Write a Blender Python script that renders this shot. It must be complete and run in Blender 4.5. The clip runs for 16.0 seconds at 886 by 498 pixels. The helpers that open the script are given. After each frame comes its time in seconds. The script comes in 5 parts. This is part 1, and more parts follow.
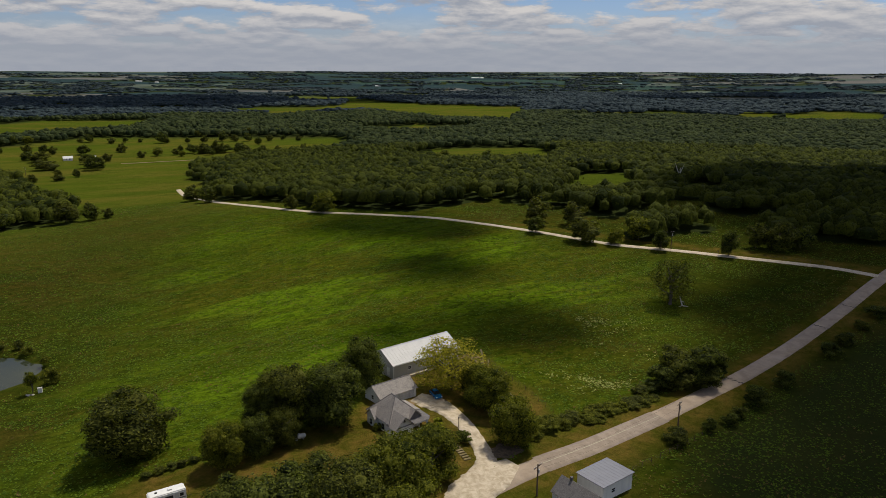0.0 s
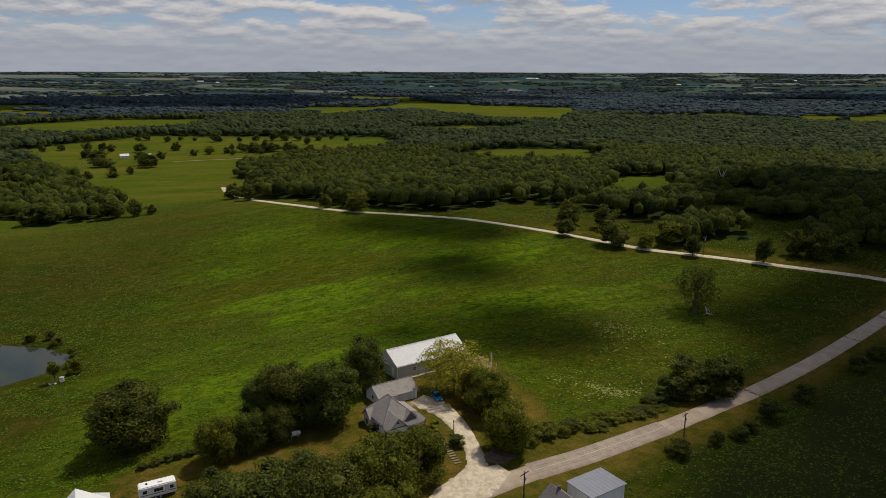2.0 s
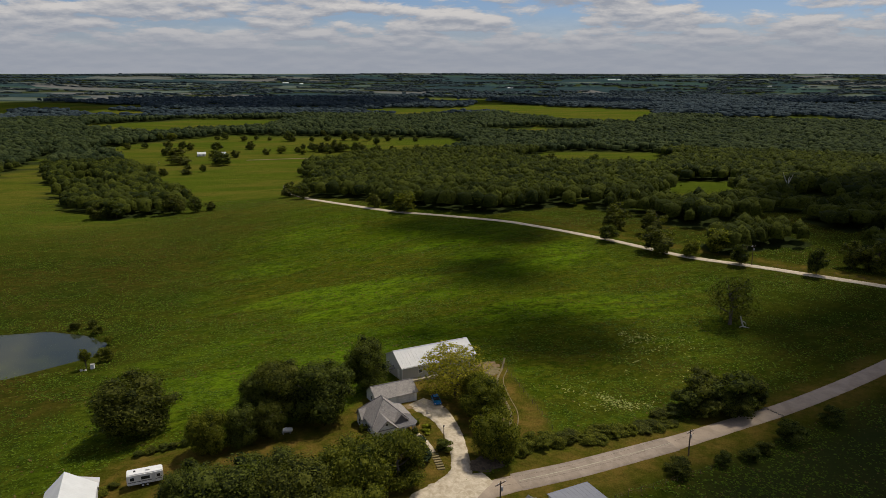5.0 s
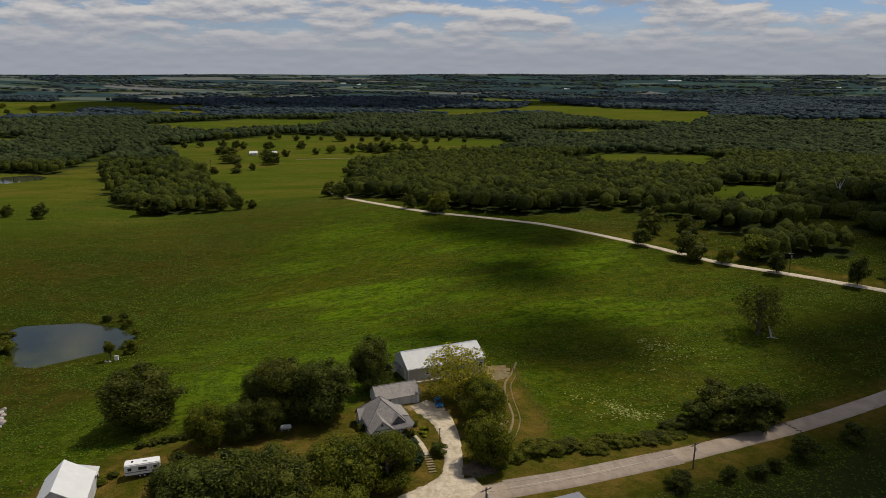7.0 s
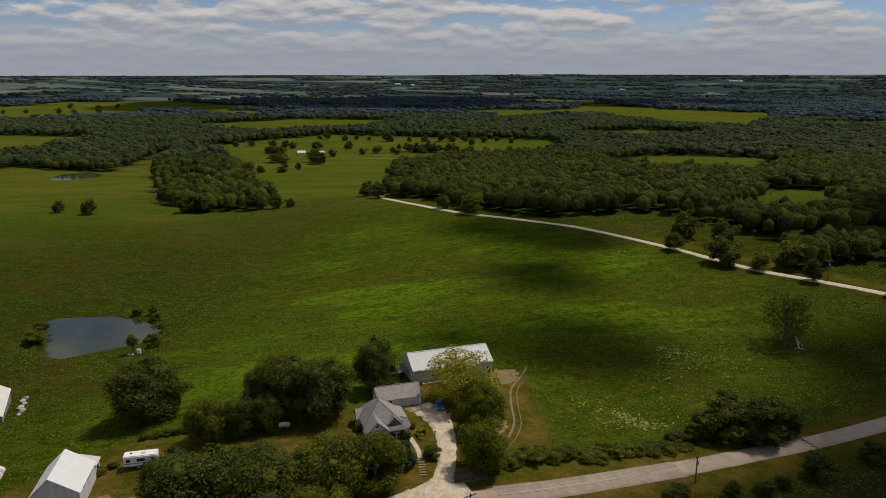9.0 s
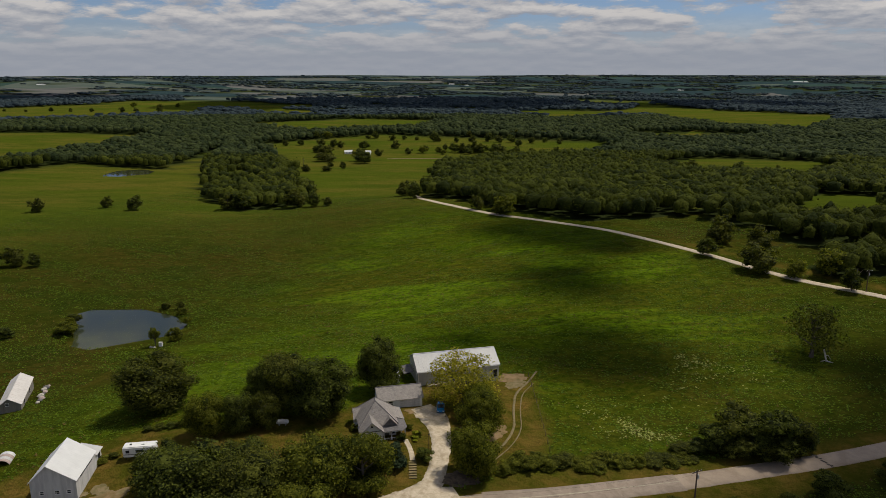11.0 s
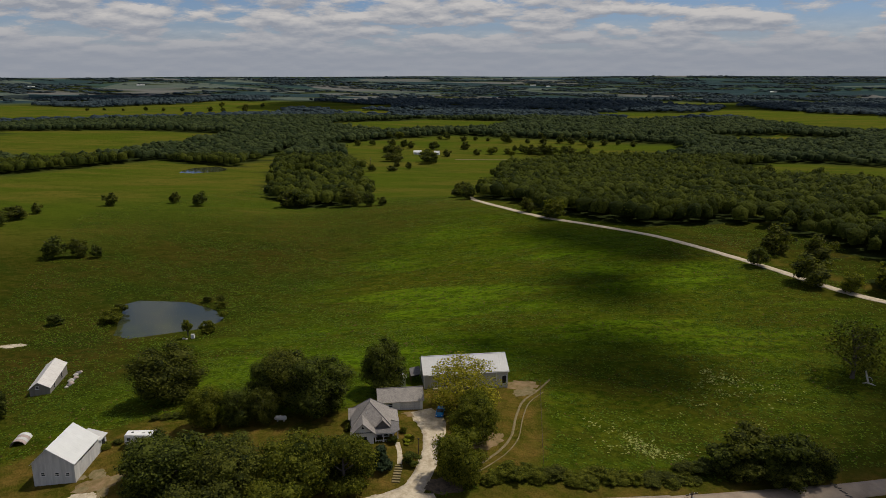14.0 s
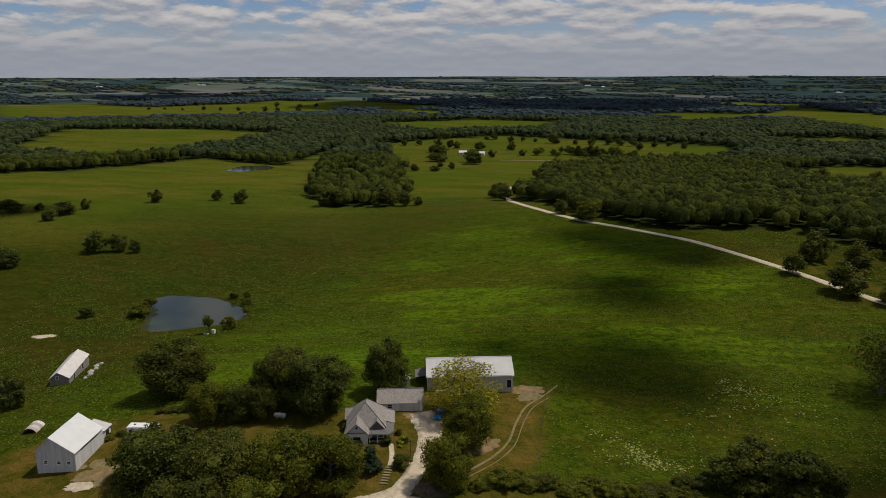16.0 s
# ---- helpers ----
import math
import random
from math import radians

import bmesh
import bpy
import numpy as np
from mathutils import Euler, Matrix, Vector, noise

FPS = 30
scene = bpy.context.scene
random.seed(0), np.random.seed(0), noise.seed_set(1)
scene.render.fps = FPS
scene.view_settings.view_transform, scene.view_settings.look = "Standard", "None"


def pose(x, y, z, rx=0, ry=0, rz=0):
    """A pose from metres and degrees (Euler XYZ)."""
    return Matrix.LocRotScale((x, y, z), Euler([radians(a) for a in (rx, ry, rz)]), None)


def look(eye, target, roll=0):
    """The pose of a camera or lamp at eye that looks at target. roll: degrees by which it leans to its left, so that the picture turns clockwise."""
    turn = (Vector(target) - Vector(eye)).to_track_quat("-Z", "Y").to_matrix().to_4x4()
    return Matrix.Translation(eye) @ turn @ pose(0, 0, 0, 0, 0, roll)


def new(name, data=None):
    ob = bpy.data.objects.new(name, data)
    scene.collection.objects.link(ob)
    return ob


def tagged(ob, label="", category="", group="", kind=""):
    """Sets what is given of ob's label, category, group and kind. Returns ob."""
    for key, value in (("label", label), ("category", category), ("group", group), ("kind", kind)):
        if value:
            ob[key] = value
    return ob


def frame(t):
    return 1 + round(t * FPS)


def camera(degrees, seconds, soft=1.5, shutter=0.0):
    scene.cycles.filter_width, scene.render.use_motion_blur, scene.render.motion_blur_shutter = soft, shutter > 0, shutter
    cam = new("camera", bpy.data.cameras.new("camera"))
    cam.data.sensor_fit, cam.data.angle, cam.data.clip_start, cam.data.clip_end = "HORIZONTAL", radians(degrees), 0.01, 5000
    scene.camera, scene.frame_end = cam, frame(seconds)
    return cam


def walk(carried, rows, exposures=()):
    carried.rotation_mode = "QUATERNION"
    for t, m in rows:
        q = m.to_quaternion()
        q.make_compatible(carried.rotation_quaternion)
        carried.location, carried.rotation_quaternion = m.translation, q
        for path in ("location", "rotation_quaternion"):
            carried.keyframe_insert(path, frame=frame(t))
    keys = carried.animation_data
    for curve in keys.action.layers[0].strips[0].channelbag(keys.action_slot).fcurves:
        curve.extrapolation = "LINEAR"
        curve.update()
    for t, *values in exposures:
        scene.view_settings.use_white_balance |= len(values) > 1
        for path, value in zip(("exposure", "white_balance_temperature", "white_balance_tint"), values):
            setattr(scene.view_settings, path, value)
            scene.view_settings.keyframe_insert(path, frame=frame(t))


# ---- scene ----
cam = camera(63.4, 16.0, soft=0.6)
METRES, EYE, TILT, LEAN, TURN = 92.0, 75.0, -14.15, -0.15, 0.0
ROWS = [
    (0.0, 0.0, 0.0, 0.0, -0.0, 0.0, -0.0),
    (0.5, 0.0316, 0.0025, 0.0008, 1.17, 0.0, -0.3),
    (1.0, 0.0633, 0.0057, 0.002, 2.25, 0.0, -0.57),
    (1.5, 0.0944, 0.0095, 0.0031, 3.22, 0.0, -0.81),
    (2.0, 0.1259, 0.0138, 0.0042, 4.28, -0.0, -1.07),
    (2.5, 0.1571, 0.019, 0.0055, 5.42, -0.03, -1.35),
    (3.0, 0.1884, 0.0248, 0.0069, 6.47, -0.06, -1.6),
    (3.5, 0.2193, 0.0312, 0.0084, 7.44, -0.07, -1.82),
    (4.0, 0.25, 0.0383, 0.01, 8.43, -0.07, -2.04),
    (6.5, 0.4007, 0.0816, 0.0198, 13.87, -0.21, -3.34),
    (7.0, 0.43, 0.0927, 0.0222, 14.97, -0.27, -3.6),
    (7.5, 0.4589, 0.104, 0.0248, 16.05, -0.33, -3.84),
    (8.0, 0.4877, 0.1158, 0.0279, 17.13, -0.39, -4.08),
    (8.5, 0.516, 0.1284, 0.0305, 18.25, -0.46, -4.33),
    (9.0, 0.5426, 0.1406, 0.0334, 19.25, -0.53, -4.53),
    (11.5, 0.678, 0.2136, 0.0503, 24.61, -0.97, -5.81),
    (12.0, 0.7045, 0.23, 0.0543, 25.67, -1.06, -6.04),
    (12.5, 0.7305, 0.2465, 0.0583, 26.73, -1.17, -6.27),
    (13.0, 0.7559, 0.2639, 0.062, 27.79, -1.27, -6.49),
    (13.5, 0.7811, 0.2813, 0.0661, 28.89, -1.39, -6.72),
    (14.0, 0.8058, 0.2998, 0.0703, 29.99, -1.51, -6.96),
    (14.5, 0.8302, 0.3185, 0.075, 31.04, -1.63, -7.17),
    (15.0, 0.8539, 0.3383, 0.0793, 32.08, -1.76, -7.38),
    (15.5, 0.8778, 0.358, 0.0839, 33.18, -1.91, -7.59),
    (16.0, 0.901, 0.3785, 0.0884, 34.29, -2.05, -7.82),
]
walk(cam, [(t, pose(0, 0, EYE, TILT, LEAN, TURN) @ pose(METRES * x, METRES * y, METRES * z, 90 + pitch, roll, yaw)) for t, x, y, z, yaw, pitch, roll in ROWS],
     [(0.0, 0.02), (8.0, -0.10), (16.0, -0.18)])

# ---------------------------------------------------------------- world, sun, exposure
SUN_AZ, SUN_EL = 40.0, 63.0          # degrees clockwise from +y, and above the horizon
world = bpy.data.worlds.new("sky_world")
scene.world = world
world.use_nodes = True
WN, WL = world.node_tree.nodes, world.node_tree.links
WN.clear()


def wnode(kind, **values):
    n = WN.new(kind)
    for k, v in values.items():
        n.inputs[k].default_value = v
    return n


def wmath(op, a, b=None):
    n = WN.new("ShaderNodeMath")
    n.operation = op
    for i, v in enumerate((a, b)):
        if v is None:
            continue
        if isinstance(v, (int, float)):
            n.inputs[i].default_value = v
        else:
            WL.new(v, n.inputs[i])
    return n.outputs[0]


w_sky = WN.new("ShaderNodeTexSky")
w_sky.sky_type = "NISHITA"
w_sky.sun_disc = False
w_sky.sun_elevation, w_sky.sun_rotation = radians(SUN_EL), radians(SUN_AZ)
w_sky.dust_density, w_sky.ozone_density, w_sky.air_density = 0.3, 6.0, 1.0
w_co = WN.new("ShaderNodeTexCoord")
w_sep = WN.new("ShaderNodeSeparateXYZ")
WL.new(w_co.outputs["Generated"], w_sep.inputs[0])
w_up = wmath("MAXIMUM", w_sep.outputs[2], 0.0)
w_den = wmath("ADD", w_up, 0.19)
w_comb = WN.new("ShaderNodeCombineXYZ")
WL.new(wmath("DIVIDE", w_sep.outputs[0], w_den), w_comb.inputs[0])
WL.new(wmath("DIVIDE", w_sep.outputs[1], w_den), w_comb.inputs[1])
def cloud_mass(scale):
    """How dense the cloud is along a way into the sky; scale under 1 looks a little higher."""
    v = WN.new("ShaderNodeVectorMath")
    v.operation = "SCALE"
    v.inputs["Scale"].default_value = scale
    WL.new(w_comb.outputs[0], v.inputs[0])
    n = wnode("ShaderNodeTexNoise", Scale=2.1, Detail=9.0, Roughness=0.62, Lacunarity=2.1, Distortion=0.1)
    WL.new(v.outputs[0], n.inputs["Vector"])
    puff = wnode("ShaderNodeTexVoronoi", Scale=5.2)
    WL.new(v.outputs[0], puff.inputs["Vector"])
    return wmath("SUBTRACT", wmath("ADD", n.outputs["Fac"], 0.085), wmath("MULTIPLY", puff.outputs["Distance"], 0.19))


def wrange(value, lo, hi, to0=0.0, to1=1.0):
    r = WN.new("ShaderNodeMapRange")
    for k, v in (("From Min", lo), ("From Max", hi), ("To Min", to0), ("To Max", to1)):
        r.inputs[k].default_value = v
    WL.new(value, r.inputs["Value"])
    return r.outputs[0]


w_here, w_above = cloud_mass(1.0), cloud_mass(0.972)
# clouds stand closer together towards the horizon
w_shift = wrange(w_up, 0.03, 0.12, 0.12, 0.03)
w_cover = wrange(wmath("ADD", w_here, w_shift), 0.47, 0.565)
w_veil = wrange(w_up, 0.018, 0.072, 1.0, 0.0)
w_fac = wmath("MAXIMUM", w_cover, w_veil)
w_lit = wrange(wmath("SUBTRACT", w_here, w_above), -0.10, 0.13)
w_thin = wmath("MULTIPLY", w_lit, wmath("SUBTRACT", 1.0, wmath("MULTIPLY", w_veil, 0.9)))
w_tone = WN.new("ShaderNodeMix")
w_tone.data_type = "RGBA"
w_tone.inputs["A"].default_value = (0.57, 0.615, 0.715, 1)
w_tone.inputs["B"].default_value = (1.10, 1.06, 1.04, 1)
WL.new(w_thin, w_tone.inputs["Factor"])
w_bg1 = wnode("ShaderNodeBackground", Strength=0.07)
w_blue = WN.new("ShaderNodeMix")
w_blue.data_type, w_blue.blend_type = "RGBA", "MULTIPLY"
w_blue.inputs["Factor"].default_value = 1.0
w_blue.inputs["B"].default_value = (0.92, 0.94, 1.12, 1)
WL.new(w_sky.outputs[0], w_blue.inputs["A"])
WL.new(w_blue.outputs["Result"], w_bg1.inputs["Color"])
w_bg2 = wnode("ShaderNodeBackground", Strength=0.55)
WL.new(w_tone.outputs["Result"], w_bg2.inputs["Color"])
w_mix = WN.new("ShaderNodeMixShader")
WL.new(w_fac, w_mix.inputs[0])
WL.new(w_bg1.outputs[0], w_mix.inputs[1])
WL.new(w_bg2.outputs[0], w_mix.inputs[2])
w_out = WN.new("ShaderNodeOutputWorld")
WL.new(w_mix.outputs[0], w_out.inputs[0])

sun_data = bpy.data.lights.new("sun", "SUN")
sun_data.energy, sun_data.angle, sun_data.color = 3.5, radians(0.53), (1.0, 0.945, 0.83)
sun = new("sun", sun_data)
_a, _e = radians(SUN_AZ), radians(SUN_EL)
SUN_DIR = Vector((math.sin(_a) * math.cos(_e), math.cos(_a) * math.cos(_e), math.sin(_e)))
sun.matrix_world = look(SUN_DIR * 400, (0, 0, 0))

# ---------------------------------------------------------------- materials


class Mat:
    """A small builder for a procedural material in world or object metres."""

    def __init__(self, name, rough=0.8, metal=0.0, spec=0.3):
        self.m = bpy.data.materials.new(name)
        self.m.use_nodes = True
        self.n, self.l = self.m.node_tree.nodes, self.m.node_tree.links
        self.b = self.n["Principled BSDF"]
        self.b.inputs["Roughness"].default_value = rough
        self.b.inputs["Metallic"].default_value = metal
        self.b.inputs["Specular IOR Level"].default_value = spec
        g = self.n.new("ShaderNodeNewGeometry")
        self.pos, self.island = g.outputs["Position"], g.outputs["Random Per Island"]
        self.obj = self.n.new("ShaderNodeTexCoord").outputs["Object"]
        self.rand = self.n.new("ShaderNodeObjectInfo").outputs["Random"]

    def noise(self, scale, detail=4.0, rough=0.55, vec=None, stretch=None, distort=0.0, turn=0.0):
        t = self.n.new("ShaderNodeTexNoise")
        t.inputs["Scale"].default_value, t.inputs["Detail"].default_value = scale, detail
        t.inputs["Roughness"].default_value, t.inputs["Distortion"].default_value = rough, distort
        v = vec if vec is not None else self.pos
        if stretch:
            mp = self.n.new("ShaderNodeMapping")
            mp.vector_type = "TEXTURE"
            mp.inputs["Scale"].default_value = [1 / k for k in stretch]
            mp.inputs["Rotation"].default_value = (0, 0, radians(turn))
            self.l.new(v, mp.inputs["Vector"])
            v = mp.outputs[0]
        self.l.new(v, t.inputs["Vector"])
        return t.outputs["Fac"]

    def ramp(self, fac, lo, hi, to0=0.0, to1=1.0):
        r = self.n.new("ShaderNodeMapRange")
        for k, v in (("From Min", lo), ("From Max", hi), ("To Min", to0), ("To Max", to1)):
            r.inputs[k].default_value = v
        self.l.new(fac, r.inputs["Value"])
        return r.outputs[0]

    def math(self, op, a, b):
        n = self.n.new("ShaderNodeMath")
        n.operation = op
        for i, v in enumerate((a, b)):
            if isinstance(v, (int, float)):
                n.inputs[i].default_value = v
            else:
                self.l.new(v, n.inputs[i])
        return n.outputs[0]

    def mix(self, fac, a, b, blend="MIX"):
        n = self.n.new("ShaderNodeMix")
        n.data_type, n.blend_type = "RGBA", blend
        for key, v in (("Factor", fac), ("A", a), ("B", b)):
            if isinstance(v, (int, float)):
                n.inputs[key].default_value = v
            elif isinstance(v, tuple):
                n.inputs[key].default_value = (*v, 1)
            else:
                self.l.new(v, n.inputs[key])
        return n.outputs["Result"]

    def color(self, c):
        self.col = c
        if isinstance(c, tuple):
            self.b.inputs["Base Color"].default_value = (*c, 1)
        else:
            self.l.new(c, self.b.inputs["Base Color"])

    def bump(self, height, dist, strength=1.0):
        n = self.n.new("ShaderNodeBump")
        n.inputs["Distance"].default_value, n.inputs["Strength"].default_value = dist, strength
        self.l.new(height, n.inputs["Height"])
        self.l.new(n.outputs[0], self.b.inputs["Normal"])

    def leafy(self, share, tint):
        """Adds light that passes through thin leaves."""
        t = self.n.new("ShaderNodeBsdfTranslucent")
        self.l.new(self.mix(1.0, self.col, tint, "MULTIPLY"), t.inputs["Color"])
        m = self.n.new("ShaderNodeMixShader")
        m.inputs[0].default_value = share
        self.l.new(self.b.outputs[0], m.inputs[1])
        self.l.new(t.outputs[0], m.inputs[2])
        self.l.new(m.outputs[0], self.n["Material Output"].inputs[0])

    def attr(self, name):
        a = self.n.new("ShaderNodeAttribute")
        a.attribute_name = name
        s = self.n.new("ShaderNodeSeparateColor")
        self.l.new(a.outputs["Color"], s.inputs[0])
        return s.outputs


def painted(name, rgb, rough=0.6, metal=0.0, wear=0.12, scale=1.5, streak=(1, 1, 0.15)):
    m = Mat(name, rough, metal)
    a = m.noise(scale, 5, 0.6, m.obj, streak)
    b = m.noise(scale * 9, 3, 0.5, m.obj)
    c = m.mix(m.ramp(a, 0.4, 0.75, 0, wear * 3), rgb, tuple(v * 0.6 for v in rgb))
    c = m.mix(m.ramp(b, 0.35, 0.8, 0, wear), c, tuple(v * 0.4 for v in rgb))
    m.color(c)
    m.bump(b, 0.01, 0.4)
    return m.m


def shingles(name, rgb):
    m = Mat(name, 0.9)
    a = m.noise(0.9, 5, 0.6, m.obj)
    b = m.noise(3.2, 3, 0.6, m.obj, (1, 1, 3.5))
    c = m.mix(m.ramp(a, 0.35, 0.7), rgb, tuple(v * 0.62 for v in rgb))
    c = m.mix(m.ramp(b, 0.35, 0.7, 0, 0.7), c, tuple(min(1, v * 1.7) for v in rgb))
    m.color(c)
    m.bump(b, 0.03, 0.6)
    return m.m


def metal_roof(name, rgb, rust=0.0):
    m = Mat(name, 0.55, 0.0, 0.3)
    a = m.noise(0.5, 5, 0.6, m.obj)
    b = m.noise(2.0, 4, 0.6, m.obj, (0.25, 2.5, 0.25))
    c = m.mix(m.ramp(a, 0.35, 0.7, 0, 0.5), rgb, tuple(v * 0.8 for v in rgb))
    c = m.mix(m.ramp(b, 0.5, 0.75, 0, 0.35 + rust), c, (0.25, 0.17, 0.11) if rust else tuple(v * 0.7 for v in rgb))
    m.color(c)
    return m.m


def foliage(name, dark, light, share=0.35, tint=(1.5, 1.6, 0.5), big=0.12, single=0.65, clump=0.0):
    m = Mat(name, 0.75, 0.0, 0.05 if clump else 0.12)
    v = m.math("ADD", m.math("MULTIPLY", m.island, single), m.math("MULTIPLY", m.noise(big, 3), 1 - single))
    c = m.mix(m.ramp(v, 0.25, 0.72), dark, light)
    c = m.mix(m.ramp(m.rand, 0, 1, 0, 0.25), c, tuple(0.75 * x for x in dark))
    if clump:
        # leaf clumps of about this many metres, shade painted dark into their hollows
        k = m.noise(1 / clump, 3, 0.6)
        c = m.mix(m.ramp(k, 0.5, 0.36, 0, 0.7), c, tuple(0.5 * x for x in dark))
        m.bump(k, 0.9 * clump, 1.0)
    m.color(c)
    m.leafy(share, tint)
    return m.m


def bark_mat():
    m = Mat("bark", 0.95)
    a = m.noise(3, 5, 0.7, m.obj, (1, 1, 0.2))
    m.color(m.mix(a, (0.05, 0.04, 0.03), (0.16, 0.13, 0.10)))
    m.bump(a, 0.05)
    return m.m


def ground_mat():
    m = Mat("pasture_ground", 1.0, 0, 0.0)
    r, g, b = m.attr("cover")[:3]
    wide = m.noise(0.012, 4, 0.6, None, (0.8, 1.8, 1), 0, 32)
    mid = m.noise(0.055, 5, 0.6, None, (0.7, 1.8, 1), 0.4, 32)
    fine = m.noise(0.55, 6, 0.7)
    grain = m.noise(2.4, 4, 0.7)
    c = m.mix(m.ramp(wide, 0.42, 0.58), (0.065, 0.103, 0.003), (0.075, 0.073, 0.006))
    c = m.mix(m.ramp(mid, 0.50, 0.66, 0, 0.7), c, (0.067, 0.055, 0.008))
    c = m.mix(m.ramp(m.noise(0.024, 5, 0.6, None, (0.5, 2.0, 1), 0.6, 32), 0.48, 0.60, 0, 0.85), c, (0.115, 0.191, 0.006))
    weave = m.noise(0.20, 6, 0.72, None, (0.8, 1.4, 1), 1.0, 32)
    c = m.mix(m.ramp(weave, 0.49, 0.58, 0, 0.75), c, (0.031, 0.057, 0.002))
    c = m.mix(m.ramp(weave, 0.46, 0.36, 0, 0.75), c, (0.113, 0.131, 0.007))
    c = m.mix(m.ramp(fine, 0.48, 0.64, 0, 0.75), c, (0.019, 0.035, 0.002))
    c = m.mix(m.ramp(grain, 0.52, 0.68, 0, 0.65), c, (0.099, 0.116, 0.017))
    dry = m.mix(m.ramp(m.noise(0.16, 6, 0.7), 0.40, 0.62), (0.060, 0.062, 0.006), (0.160, 0.102, 0.022))
    dry = m.mix(m.ramp(m.noise(0.9, 5, 0.7, None, (1, 0.35, 1), 0, -52), 0.48, 0.72, 0, 0.7), dry, (0.045, 0.040, 0.006))
    dry = m.mix(m.ramp(grain, 0.5, 0.75, 0, 0.4), dry, (0.165, 0.125, 0.030))
    far = m.mix(m.ramp(m.noise(0.014, 5, 0.6, None, (1, 1.7, 1), 0.5), 0.42, 0.60), (0.042, 0.048, 0.005), (0.063, 0.048, 0.008))
    far = m.mix(m.ramp(m.noise(0.03, 5, 0.65, None, (1, 1.8, 1)), 0.47, 0.62, 0, 0.7), far, (0.028, 0.044, 0.005))
    far = m.mix(m.ramp(weave, 0.49, 0.58, 0, 0.6), far, (0.023, 0.033, 0.003))
    far = m.mix(m.ramp(weave, 0.45, 0.36, 0, 0.55), far, (0.086, 0.076, 0.014))
    far = m.mix(m.ramp(fine, 0.48, 0.66, 0, 0.6), far, (0.017, 0.027, 0.003))
    far = m.mix(m.ramp(grain, 0.55, 0.8, 0, 0.35), far, (0.070, 0.073, 0.016))
    # yellower, lighter grass tones used past about 400 m
    outer_grass = m.mix(m.ramp(m.noise(0.010, 5, 0.6, None, (0.6, 1.8, 1), 0.5, 20), 0.42, 0.60), (0.066, 0.086, 0.008), (0.102, 0.094, 0.014))
    outer_grass = m.mix(m.ramp(m.noise(0.035, 5, 0.65, None, (0.7, 1.8, 1), 0.5, 20), 0.48, 0.62, 0, 0.7), outer_grass, (0.048, 0.070, 0.007))
    outer_grass = m.mix(m.ramp(weave, 0.50, 0.62, 0, 0.5), outer_grass, (0.042, 0.058, 0.006))
    outer_grass_land = m.n.new("ShaderNodeAttribute")
    outer_grass_land.attribute_name = "outer_grass_land"
    far = m.mix(outer_grass_land.outputs["Fac"], far, outer_grass)
    cells = m.n.new("ShaderNodeTexVoronoi")
    cells.inputs["Scale"].default_value = 0.0042
    turn = m.n.new("ShaderNodeMapping")
    turn.inputs["Rotation"].default_value, turn.inputs["Scale"].default_value = (0, 0, 0.25), (0.45, 1.0, 0.0)
    m.l.new(m.pos, turn.inputs["Vector"])
    m.l.new(turn.outputs[0], cells.inputs["Vector"])
    hue = m.n.new("ShaderNodeSeparateColor")
    m.l.new(cells.outputs["Color"], hue.inputs[0])
    # field patchwork; its tones are shifted to blue-grey for distance haze
    hazed_crops = m.mix(m.ramp(hue.outputs[0], 0.35, 0.40), (0.035, 0.062, 0.050), (0.091, 0.109, 0.086))
    hazed_crops = m.mix(m.ramp(hue.outputs[1], 0.66, 0.70), hazed_crops, (0.130, 0.124, 0.113))
    hazed_crops = m.mix(m.ramp(hue.outputs[2], 0.60, 0.64), hazed_crops, (0.024, 0.043, 0.046))
    hazed_crops = m.mix(m.ramp(m.noise(0.01, 5, 0.6, None, (0.5, 1.6, 1)), 0.45, 0.62, 0, 0.4), hazed_crops, (0.048, 0.071, 0.068))
    hazed_crop_land = m.n.new("ShaderNodeAttribute")
    hazed_crop_land.attribute_name = "hazed_crop_land"
    far = m.mix(hazed_crop_land.outputs["Fac"], far, hazed_crops)
    c = m.mix(b, c, far)
    c = m.mix(m.math("MULTIPLY", r, m.ramp(fine, 0.2, 0.5, 0.6, 1.0)), c, dry)
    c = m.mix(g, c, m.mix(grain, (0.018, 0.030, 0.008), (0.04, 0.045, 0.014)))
    m.color(c)
    h = m.math("ADD", m.math("MULTIPLY", fine, 0.7), m.math("MULTIPLY", grain, 0.3))
    m.bump(h, 1.5, 0.9)
    return m.m


def paving_mat(name, a_rgb, b_rgb, scale=0.4):
    m = Mat(name, 0.92, 0, 0.2)
    a = m.noise(scale, 6, 0.65, None, None, 0.5)
    g = m.noise(9, 3, 0.6)
    c = m.mix(m.ramp(a, 0.38, 0.66), a_rgb, b_rgb)
    c = m.mix(m.ramp(g, 0.5, 0.8, 0, 0.35), c, tuple(v * 0.55 for v in a_rgb))
    m.color(c)
    m.bump(g, 0.02)
    return m.m


def water_mat():
    m = Mat("pond_water", 0.08, 0, 0.2)
    m.color(m.mix(m.ramp(m.noise(0.05, 4), 0.45, 0.7), (0.030, 0.036, 0.022), (0.060, 0.066, 0.024)))
    m.bump(m.noise(0.8, 3), 0.02, 0.25)
    return m.m


def glass_mat():
    m = Mat("window_glass", 0.05, 0, 0.6)
    m.color((0.02, 0.024, 0.03))
    return m.m


